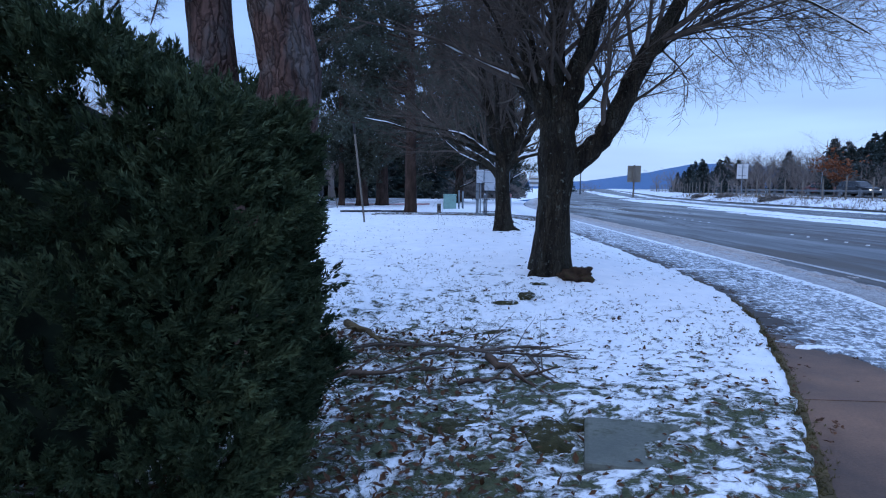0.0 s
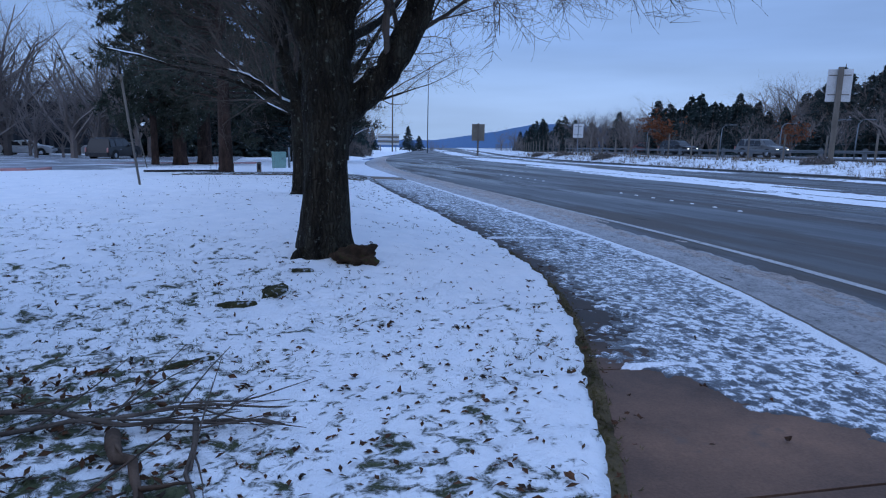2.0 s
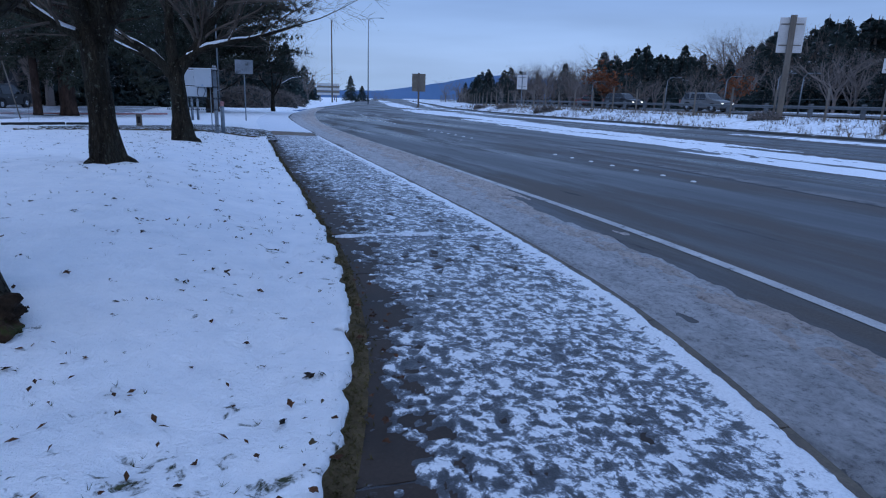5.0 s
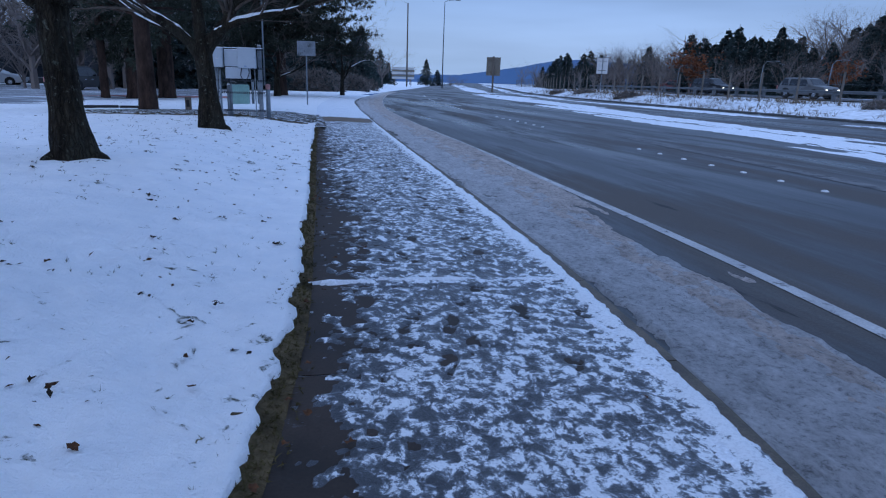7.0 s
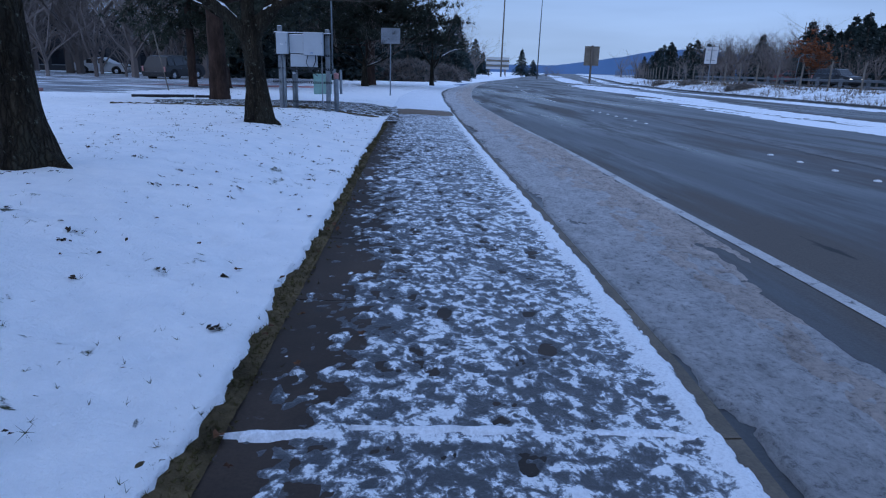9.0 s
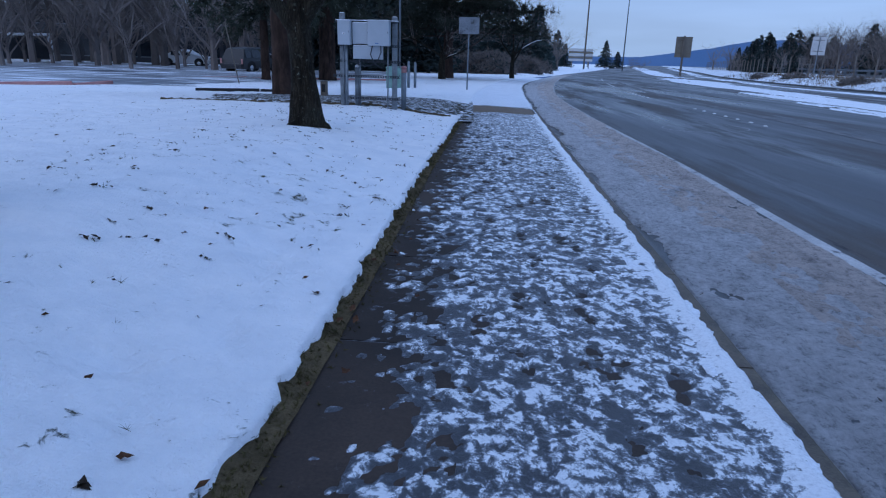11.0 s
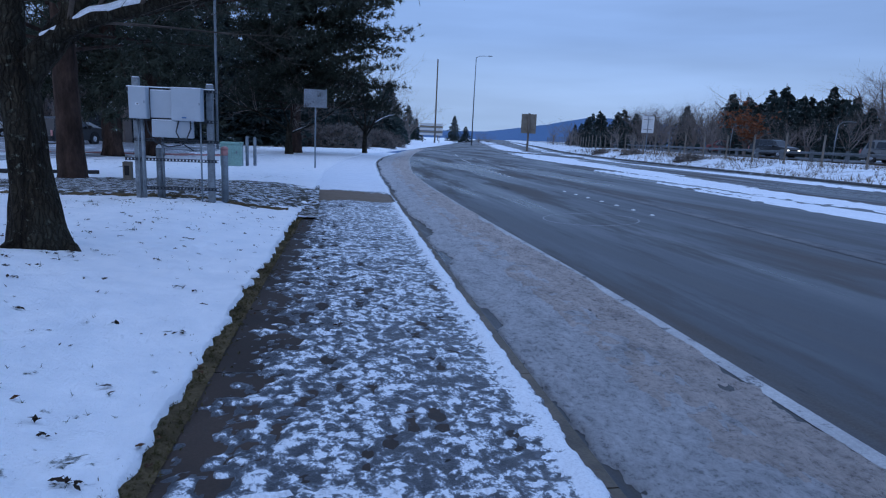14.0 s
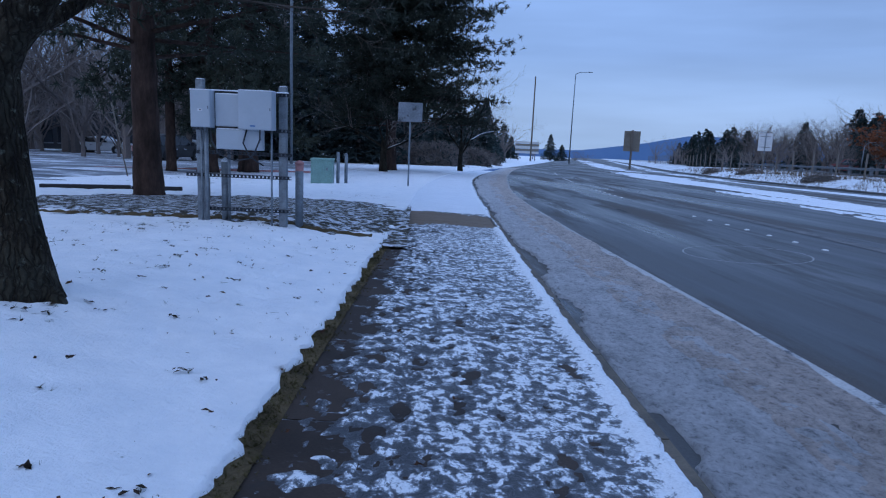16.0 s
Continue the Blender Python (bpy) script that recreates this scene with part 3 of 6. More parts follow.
def pressed(x, y):
    """How far the soles have cleared the snow, 0 to about 0.5."""
    out, ys = np.zeros_like(x), y[0]
    for fx, fy, turn, k, depth in TREADS:
        j0, j1 = np.searchsorted(ys, fy - 0.22), np.searchsorted(ys, fy + 0.22)
        dx, dy = x[:, j0:j1] - fx, y[:, j0:j1] - fy
        c, n_ = math.cos(turn), math.sin(turn)
        u, w = (dx * c + dy * n_) / k, (dy * c - dx * n_) / k
        fore = ((w - 0.055) / 0.095) ** 2 + (u / 0.052) ** 2
        heel = ((w + 0.10) / 0.058) ** 2 + (u / 0.038) ** 2
        out[:, j0:j1] = np.maximum(out[:, j0:j1], depth * np.clip((1.25 - np.minimum(fore, heel)) * 2.2, 0, 1))
    return out


def walk_snow(x, y):
    a, b = lawn_edge(y) + 0.06, kerb_edge(y) - 0.07
    t = (x - a) / (b - a)
    wx, wy = x + 0.07 * fbm(x * 5, y * 5, 3, 91), y + 0.07 * fbm(x * 5, y * 5, 3, 95)
    n1 = 0.5 + 1.2 * (0.22 * fbm(x * 4.0, y * 3.4, 3, 51, 0.6) + 0.40 * fbm(wx * 9, wy * 7.5, 3, 53, 0.6) + 0.38 * fbm(wx * 21, wy * 17, 2, 55, 0.6) - 0.5)
    n2 = fbm(x * 0.9, y * 0.9, 3, 57)
    trend = np.interp(t, [0, 0.07, 0.15, 0.26, 0.36, 0.5, 0.75, 0.88, 0.94, 1.0], [-0.24, -0.17, -0.07, 0.015, 0.035, 0.04, 0.045, 0.075, 0.22, 0.3])
    joint = (y - FIRST + SLAB / 2) % SLAB - SLAB / 2
    trend = trend + 0.22 * np.exp(-(joint / 0.06) ** 2) * np.where(np.floor((y - FIRST + SLAB / 2) / SLAB) % 4 == 0, 1.0, 0.2) * np.where(t > 0.05, 1, 0.5)
    front = np.interp(t, [0, 0.28, 0.37, 0.65, 1.0], [5.4, 5.2, 4.75, 4.25, 3.6]) + 0.35 * (n2 - 0.5) + 0.25 * (fbm(x * 6, y * 6, 3, 59) - 0.5)
    bare_start = np.clip((front - y) * 4, 0, 1)
    bare_far = np.clip(1.5 - np.abs(y - 29.8) + 0.8 * (n2 - 0.5), 0, 1) * np.where(t < 0.97, 1, 0)
    early = np.clip((11.0 - y) / 4, 0, 1) * np.clip((t - 0.16) * 5, 0, 1) * 0.12
    trend = trend - 0.75 * np.clip((t - 0.972 + 0.05 * (fbm(y * 5, y * 0 + 1.7, 4, 97) - 0.5)) / 0.03, 0, 1)
    q = n1 - 0.462 + 0.4 * np.clip((y - 31.2) / 1.2, 0, 1) + trend + 0.12 * (n2 - 0.5) + early - 0.9 * bare_start - 0.9 * bare_far + 0.09 * np.clip((y - 19) / 5, 0, 1) * np.where(t > 0.12, 1, 0)
    film = 0.045 * np.clip((t - 0.20 + 0.25 * (n2 - 0.5)) * 6, -1, 1) - 0.9 * bare_start - 0.9 * bare_far - 0.75 * np.clip((t - 0.975) / 0.02, 0, 1)
    q = np.maximum(q, film + 0.10 * (fbm(x * 14, y * 11, 3, 65, 0.6) - 0.5))
    q = q - pressed(x, y) * (0.6 + 0.5 * fbm(x * 25, y * 25, 2, 79))
    rim = np.exp(-((t - 0.955) / 0.03) ** 2) * (0.5 + fbm(y * 3, y * 0, 3, 61)) * 0.022 * (1 - bare_start) * (1 - bare_far)
    return walk_z(x, y) + np.clip(q * 0.10, -0.012, 0.012) + np.where(q > 0, rim + np.clip(q * 3, 0, 1) * 0.012 * (fbm(x * 16, y * 16, 3, 63) - 0.4), 0.0)


ys_fine = np.concatenate([np.arange(2.0, 24, 0.022), np.arange(24, 34, 0.06), np.arange(34, 75, 0.25)])
m_walk_snow, n, l, p = mat("trampled_snow")
# thin snow is grey, half-clear ice; thick snow is white: told from the height over the slab
geo = n.new("ShaderNodeNewGeometry")
sep = n.new("ShaderNodeSeparateXYZ")
l.new(geo.outputs["Position"], sep.inputs[0])
level = math_node(n, l, "ADD", math_node(n, l, "MULTIPLY", sep.outputs["X"], 0.0322), math_node(n, l, "MULTIPLY", sep.outputs["Y"], 0.0285))
depth = math_node(n, l, "SUBTRACT", math_node(n, l, "ADD", sep.outputs["Z"], level), 0.1176)
a = noise_node(n, l, 15.0, 8.0, 0.72, (1, 0.85, 1), dist=0.25)
b = noise_node(n, l, 60, 5.0, 0.8)
f = math_node(n, l, "ADD", math_node(n, l, "MULTIPLY", depth, 21.0), math_node(n, l, "MULTIPLY", math_node(n, l, "SUBTRACT", a, 0.5), 2.6))
f = math_node(n, l, "ADD", f, math_node(n, l, "MULTIPLY", math_node(n, l, "SUBTRACT", b, 0.5), 0.5))
col = ramp_node(n, l, f, (0.05, (0.055, 0.060, 0.070)), (0.175, (0.135, 0.15, 0.175)), (0.265, (0.35, 0.385, 0.43)), (0.36, (0.83, 0.86, 0.90)))
l.new(mix_node(n, l, 1.0, col, ramp_node(n, l, b, (0.3, (0.72, 0.73, 0.75)), (0.5, (1.0, 1.0, 1.0)), (0.7, (1.08, 1.08, 1.08))), "MULTIPLY"), p.inputs["Base Color"])
l.new(ramp_node(n, l, f, (0.0, (0.32, 0.32, 0.32)), (0.5, (0.65, 0.65, 0.65))), p.inputs["Roughness"])
bump_node(n, l, p, math_node(n, l, "ADD", b, a), 0.6, 0.012)
snow_walk = grid("pavement_snow", [mixcol(off(lawn_edge, 0.06), off(kerb_edge, -0.03), t) for t in np.linspace(0, 1, 100)], ys_fine, walk_snow, m_walk_snow)


# clean ridges: the crest left along the kerb, the untrodden joints, the untrodden far end
def snow_crest(x, y):
    a, b = lawn_edge(y) + 0.06, kerb_edge(y) - 0.07
    t = (x - a) / (b - a)
    inner = 0.93 + 0.14 * (fbm(y * 1.3, y * 0 + 4.1, 4, 131, 0.6) - 0.5) + 0.22 * (fbm(x * 8, y * 8, 4, 133, 0.6) - 0.5)
    outer = 0.985 + 0.06 * (fbm(y * 4.5, y * 0 + 2.2, 5, 135, 0.62) - 0.5)
    q = np.minimum((t - inner) * 8, (outer - t) * 25)
    joint = (y - FIRST + SLAB / 2) % SLAB - SLAB / 2 + 0.12 * (fbm(x * 3, y * 0 + np.floor(y / SLAB), 4, 137, 0.6) - 0.5)
    third = np.where(np.floor((y - FIRST + SLAB / 2) / SLAB) % 4 == 0, 1.0, 0.0)
    q = np.maximum(q, np.where(third > 0, 1.0 - np.abs(joint) / (0.004 + 0.042 * fbm(x * 7, y * 7, 3, 147)) - 9 * np.clip(0.58 - fbm(x * 3.5, y * 2, 4, 139, 0.6), 0, 1) - 9 * np.clip(0.08 - t, 0, 1) - 20 * np.clip(t - 0.93, 0, 1), -1))
    far = np.clip((y - 31.1 + 0.8 * (fbm(x * 2, y * 2, 3, 141) - 0.5)) * 2, -1, 1)
    q = np.maximum(q, np.minimum(far, np.minimum((t + 0.075) * 20, (outer - t) * 25)))
    gone = np.clip(1.6 - np.abs(y - 29.8) + 0.6 * (fbm(x * 2, y * 2, 3, 143) - 0.5), 0, 1)
    start = np.clip((np.interp(t, [0, 0.28, 0.37, 0.65, 1.0], [5.4, 5.2, 4.8, 4.3, 3.7]) - y) * 5, 0, 1)
    q = q - 3 * gone - 3 * start
    return walk_z(x, y) + np.where(q > 0, 0.011 + np.clip(q, 0, 1) * 0.022 + 0.012 * (fbm(x * 10, y * 10, 4, 145, 0.6) - 0.5), -0.03)


tagged(grid("snow_crest", [mixcol(off(lawn_edge, -0.12), off(kerb_edge, -0.004), t) for t in np.concatenate([np.linspace(0, 0.84, 40), np.linspace(0.855, 1, 26)])], ys_fine, snow_crest, m_snow), "clean snow ridge along the kerb and joints", "snow", kind="structure")
tagged(snow_walk, "trampled icy snow with footprints on the pavement", "snow", kind="structure")

# mossy soil step between lawn and pavement
def verge(x, y):
    t = np.clip((x - lawn_edge(y) + 0.13) / 0.24, 0, 1)
    return walk_z(x, y) + 0.004 + 0.04 * (1 - t) - 0.9 * np.clip(lawn_edge(y) - 0.12 - x, 0, 1) + 0.035 * (fbm(x * 12, y * 12, 4, 71) - 0.5)


soil = grid("verge_soil", [off(lawn_edge, d) for d in np.linspace(-0.24, 0.09, 11)], np.arange(-2, 31.2, 0.05), verge, m_moss)
tagged(soil, "mossy brown soil edge beside the pavement", "soil", kind="structure")

# thawed, grassy ground round the cabinet
def thawed(x, y):
    d = np.hypot((x - 1.8) / 3.5, (y - 28.7) / 2.9)
    return ground_z(x, y) + np.clip((1.0 - d) * 0.4 + 0.25 * (fbm(x * 1.5, y * 1.5, 4, 81) - 0.5), -0.06, 0.03) + 0.03


m_thaw = surface("thawed_turf", (0.030, 0.028, 0.022), (0.11, 0.10, 0.08), 2.6, (0.7, 0.9), fine=22, bump=1.0, dist=0.03, spots=((0.62, 0.66, 0.72), 7.5, 0.49), spec=0.12)
thaw = grid("thawed_ground", [lambda y, k=k: np.full_like(y, k) for k in np.arange(-2.2, 5.0, 0.12)], np.arange(25.2, 32.4, 0.12), thawed, m_thaw)
front_y = lambda x: 25.78 + 0.10 * (fbm(x * 1.5, x * 0 + 2, 4, 151) - 0.5) + 0.02 * x
tagged(obj("soil_edge", [(float(x), float(front_y(np.array([x]))[0]) + d + 0.03 * math.sin(x * 23), gz(float(x), 25.8) + h + 0.012 * math.sin(x * 31) * (d == 0.05)) for x in np.arange(-2.0, 4.55, 0.06) for d, h in ((-0.05, -0.04), (0.0, 0.022), (0.05, 0.03), (0.12, 0.0))],
           [(4 * i + k, 4 * i + 4 + k, 4 * i + 5 + k, 4 * i + 1 + k) for i in range(108) for k in range(3)], m_moss, None, True), "dark soil edge of the thawed patch", "soil", kind="structure")
tagged(thaw, "thawed patch of turf with leaves and thin snow", "ground", kind="structure")


# ---- plants: helpers ----
rng = np.random.default_rng(5)


def blades(centres, count, length, width, lift=0.2, aim=None, spread=1.0):
    """Thin pointed leaves in tufts round the centres: (verts, faces)."""
    c = np.repeat(np.asarray(centres, float), count, axis=0)
    d = rng.normal(size=c.shape) * spread
    d[:, 2] += lift
    if aim is not None:
        d += np.repeat(np.asarray(aim, float), count, axis=0)
    d /= np.linalg.norm(d, axis=1, keepdims=True)
    s = np.cross(d, rng.normal(size=c.shape))
    s /= np.linalg.norm(s, axis=1, keepdims=True)
    ln = length * rng.uniform(0.6, 1.25, (len(c), 1))
    v = np.stack([c - s * width / 2, c + s * width / 2, c + d * ln], 1).reshape(-1, 3)
    return v, np.arange(len(v)).reshape(-1, 3)


def leaves(centres, normals, size):
    """Small four-cornered leaves lying roughly across the normals."""
    c, nn = np.asarray(centres, float), np.asarray(normals, float)
    nn = nn + rng.normal(size=c.shape) * 0.55
    nn /= np.linalg.norm(nn, axis=1, keepdims=True)
    a = np.cross(nn, rng.normal(size=c.shape))
    a /= np.linalg.norm(a, axis=1, keepdims=True)
    b = np.cross(nn, a)
    k = size * rng.uniform(0.6, 1.3, (len(c), 1))
    v = np.stack([c - a * k, c - b * k * 0.45 + nn * k * 0.15, c + a * k, c + b * k * 0.45 + nn * k * 0.15], 1).reshape(-1, 3)
    return v, np.arange(len(v)).reshape(-1, 4)


def raw(name, v, f, material, parent=None, label=""):
    return obj(name, np.asarray(v).tolist(), np.asarray(f).tolist(), material, parent, False, label)


def trunk_mesh(points, radii, n=44, lobes=0.13, flare=0.0, seed=0):
    """A trunk with ridged bark and root lobes at the foot."""
    v, f = [], []
    pts = []
    rs = []
    for i in range(len(points) - 1):
        for k in range(9):
            t = k / 9
            pts.append(Vector(points[i]).lerp(Vector(points[i + 1]), t))
            rs.append(radii[i] * (1 - t) + radii[i + 1] * t)
    pts.append(Vector(points[-1]))
    rs.append(radii[-1])
    tube(v, f, pts, rs, n)
    out = []
    for j, q in enumerate(v):
        i = j // n
        c = pts[i]
        a = 2 * math.pi * (j % n) / n
        h = pts[i].z - pts[0].z
        w = 1 + lobes * (noise.noise(Vector((a * 2.2, h * 1.5, seed))) + 0.5 * noise.noise(Vector((math.cos(a) * 4, math.sin(a) * 4, h * 5 + seed))))
        w += 0.05 * abs(noise.noise(Vector((math.cos(a) * 7, math.sin(a) * 7, h * 1.6 + seed)))) + 0.05 * noise.noise(Vector((math.cos(a) * 14, math.sin(a) * 14, h * 3.0 + seed)))
        w += flare * math.exp(-h / 0.16) * (0.55 + 0.45 * math.cos(3 * a + seed))
        out.append(c + (q - c) * w)
    return out, f


class Wood:
    """Collects the branches of one bare tree."""

    def __init__(self, seed, low=0.0):
        self.low = low
        self.r = random.Random(seed)
        self.thin, self.snow = ([], []), ([], [])
        self.limbs = []

    def branch(self, v, f, p, d, r, ln, depth, sides, droop=0.0, snowy=0.5, kids=7, bendy=0.25):
        q = self.r
        steps = max(3, min(7, int(ln / 0.35)))
        pts, rad = [Vector(p)], [r]
        d = Vector(d).normalized()
        for i in range(steps):
            d = (d + Vector((q.gauss(0, bendy), q.gauss(0, bendy), q.gauss(0.04 - droop, bendy * 0.7))) * (0.6 if depth > 1 else 0.4)).normalized()
            pts.append(pts[-1] + d * ln / steps)
            rad.append(max(0.0016, r * (1 - 0.78 * (i + 1) / steps)))
        if self.low and any((q_.z < self.low and q_.x > 0.7) or (q_.x > 2.5 and q_.z < 2.45) for q_ in pts):
            return
        tube(v, f, pts, rad, sides, False)
        if r > 0.022 and q.random() < snowy * 0.6:
            self.lay(pts, rad)
        if depth == 0:
            return
        for k in range(kids):
            t = q.uniform(0.22, 1.0)
            i = min(int(t * steps), steps - 1)
            o = pts[i].lerp(pts[i + 1], t * steps - i)
            dd = (pts[i + 1] - pts[i]).normalized()
            side = dd.cross(Vector((q.gauss(0, 1), q.gauss(0, 1), q.gauss(0, 1)))).normalized()
            nd = (dd * q.uniform(0.5, 1.0) + side * q.uniform(0.5, 0.95) + Vector((0, 0, 0.12))).normalized()
            nr = rad[i] * q.uniform(0.27, 0.45)
            self.branch(*self.thin, o, nd, max(nr, 0.003), ln * q.uniform(0.3, 0.55), depth - 1, 4 if depth > 1 else 3, droop, snowy * 0.7, kids, bendy)

    def stem(self, v, f, path, depth, kids):
        """A thick limb along set points (x, y, z, radius), rounded off between them, with its branches."""
        q = self.r
        axes = [curve_through([(i, p[k]) for i, p in enumerate(path)]) for k in range(4)]
        ts = np.linspace(0, len(path) - 1, 5 * (len(path) - 1) + 1)
        pts = [Vector((float(axes[0](t)), float(axes[1](t)), float(axes[2](t)))) + Vector((q.gauss(0, 0.012), q.gauss(0, 0.012), 0)) for t in ts]
        rad = [max(0.004, float(axes[3](t)) * (1 + 0.06 * q.gauss(0, 1))) for t in ts]
        tube(v, f, pts, rad, 12, False)
        self.lay(pts[2:], rad[2:], 1.05)
        n = len(pts)
        for k in range(int(kids * 2.4)):
            i = int(n * q.uniform(0.22, 0.98))
            i = min(i, n - 2)
            dd = (pts[i + 1] - pts[i]).normalized()
            side = dd.cross(Vector((q.gauss(0, 1), q.gauss(0, 1), q.gauss(0, 1)))).normalized()
            nd = (dd * q.uniform(0.4, 1.0) + side * q.uniform(0.6, 1.0) + Vector((0, 0, 0.1))).normalized()
            self.branch(*self.thin, pts[i], nd, min(0.035, rad[i] * q.uniform(0.3, 0.55)), q.uniform(1.3, 2.6), depth - 1, 5, 0.03, 0.5, kids, 0.22)
        self.branch(v, f, pts[-1], pts[-1] - pts[-2], rad[-1], 1.6, depth - 1, 6, 0.0, 0.4, kids, 0.2)

    def lay(self, pts, rad, much=1.0):
        """Snow along the upper side of a branch, where it is not steep."""
        run = []
        for i, p in enumerate(pts):
            d = (pts[min(i + 1, len(pts) - 1)] - pts[max(0, i - 1)]).normalized()
            ok = abs(d.z) < 0.8 and self.r.random() < (0.93 if much > 1 else 0.62)
            if ok:
                thick = min(0.045, rad[i] * 0.62 * much + 0.007 * much)
                run.append((p + Vector((0, 0, rad[i] - thick * 0.3)), thick))
            if (not ok or i == len(pts) - 1) and len(run) > (4 if much > 1 else 1):
                rr = [b for _, b in run]
                rr[0] = rr[-1] = 0.003
                rr = [b * self.r.uniform(0.7, 1.15) for b in rr]
                tube(*self.snow, [a + Vector((self.r.gauss(0, 0.01), self.r.gauss(0, 0.01), 0)) for a, _ in run], rr, 7, False)
            if not ok:
                run = []


def bare_tree(x, y, trunk, radii, limbs, seed, label, flare=0.35, kids=7, depth=3, group="maples beside the pavement", snowy=0.5, name="bare_maple", stems=(), twig=None):
    """trunk: points above the foot; limbs: (height, direction, radius, length)."""
    t = thing(name, x, y, gz(x, y) - 0.05, label, "tree", group)
    v, f = trunk_mesh(trunk, radii, flare=flare, seed=seed)
    obj("trunk", v, f, m_bark, t, True)
    w = Wood(seed, 1.8 if stems else 0.0)
    if stems:
        r0, rr = radii[0], random.Random(seed + 1)
        for a in (-0.35, 1.9, 4.0):
            a, ln = a + rr.uniform(-0.2, 0.2), rr.uniform(0.5, 0.95) * r0
            out = Vector((math.cos(a), math.sin(a), 0))
            rv, rf = trunk_mesh([out * r0 * 0.5 + Vector((0, 0, 0.22)), out * r0 * 0.9 + Vector((0, 0, 0.09)), out * (r0 + ln * 0.5) + Vector((0, 0, 0.05)), out * (r0 + ln) + Vector((0, 0, -0.02))], [0.06, 0.07, 0.05, 0.02], n=12, lobes=0.2, seed=seed + a)
            obj("root", rv, rf, m_bark, t, True)
    for path in stems:
        lv, lf = [], []
        w.stem(lv, lf, path, depth, kids)
        obj("limb", lv, lf, m_bark, t, True)
    for h, d, r, ln in limbs:
        k = next(i for i in range(len(trunk) - 1) if trunk[i + 1][2] >= h or i == len(trunk) - 2)
        s = (h - trunk[k][2]) / (trunk[k + 1][2] - trunk[k][2])
        p = Vector(trunk[k]).lerp(Vector(trunk[k + 1]), min(1, s))
        lv, lf = [], []
        w.branch(lv, lf, p, d, r, ln, depth, 9, 0.0, snowy, kids, 0.22)
        obj("limb", lv, lf, m_bark, t, True)
    tagged(obj("twig_crown", *w.thin, twig or m_twig, t, True), kind="stuff")
    if w.snow[0]:
        tagged(obj("snow", *w.snow, m_snow, t, True, "snow lying along the branches"), kind="stuff")
    return t


# ---- maples along the pavement ----
bare_tree(1.72, 8.70, [(0, 0, 0), (0.01, 0, 0.5), (0.03, 0, 1.1), (0.05, 0, 1.6), (0.04, 0, 2.1)], [0.27, 0.225, 0.215, 0.245, 0.19],
          [(1.9, (-0.6, -0.2, 0.9), 0.04, 3.0), (1.95, (0.3, 0.9, 0.5), 0.06, 3.6), (2.0, (-0.5, 0.8, 0.6), 0.06, 3.6)], 11,
          "bare moss-flecked maple with a forked trunk and snow in its forks", kids=10,
          stems=[[(0.08, 0, 1.35, 0.15), (0.40, -0.03, 1.62, 0.15), (0.72, -0.06, 2.0, 0.135), (1.05, -0.1, 2.7, 0.12), (1.55, -0.15, 3.6, 0.09), (2.3, -0.25, 4.9, 0.05), (2.9, -0.4, 6.0, 0.025)],
                 [(0.08, 0, 1.8, 0.17), (0.22, 0.02, 2.5, 0.14), (0.48, 0.02, 3.3, 0.11), (0.9, 0.05, 4.6, 0.07), (1.2, 0.1, 6.4, 0.03)],
                 [(-0.02, 0, 1.75, 0.15), (-0.2, -0.03, 2.3, 0.12), (-0.42, -0.08, 3.0, 0.10), (-0.55, -0.1, 4.2, 0.07), (-0.9, -0.2, 6.2, 0.03)],
                 [(0.03, 0.02, 2.0, 0.15), (0.0, 0.06, 2.8, 0.12), (0.05, 0.15, 4.2, 0.09), (-0.1, 0.3, 6.6, 0.03)],
                 [(1.0, -0.1, 2.6, 0.05), (1.5, 0.2, 3.1, 0.035), (2.0, 0.5, 3.4, 0.025), (2.5, 0.8, 3.5, 0.012)],
                 [(1.2, -0.12, 3.0, 0.035), (1.9, -0.35, 3.5, 0.025), (2.8, -0.6, 3.5, 0.016), (3.6, -0.8, 3.05, 0.007)]])
bare_tree(1.80, 14.5, [(0, 0, 0), (-0.03, 0, 0.6), (-0.05, 0, 1.2), (-0.06, 0, 1.7)], [0.22, 0.16, 0.15, 0.15],
          [(1.6, (-0.9, -0.2, 0.42), 0.05, 3.2), (1.75, (0.2, 0.9, 0.6), 0.07, 4.0), (1.75, (-0.1, -0.8, 0.7), 0.07, 3.8)], 23,
          "bare maple with upright limbs and snow round its foot",
          stems=[[(0, 0, 1.55, 0.14), (-0.25, 0, 2.2, 0.11), (-0.5, 0, 3.2, 0.09), (-0.8, -0.1, 5.2, 0.04)], [(0.03, 0, 1.6, 0.15), (0.08, 0, 2.6, 0.12), (0.0, 0.1, 4.0, 0.09), (0.1, 0.1, 6.4, 0.03)],
                 [(0.03, 0, 1.6, 0.12), (0.38, -0.05, 2.3, 0.10), (0.6, -0.1, 3.3, 0.08), (1.1, -0.1, 5.4, 0.03)], [(-0.05, 0, 1.5, 0.06), (-0.45, -0.15, 1.78, 0.045), (-0.95, -0.2, 2.12, 0.03), (-1.5, -0.3, 2.25, 0.012)]])
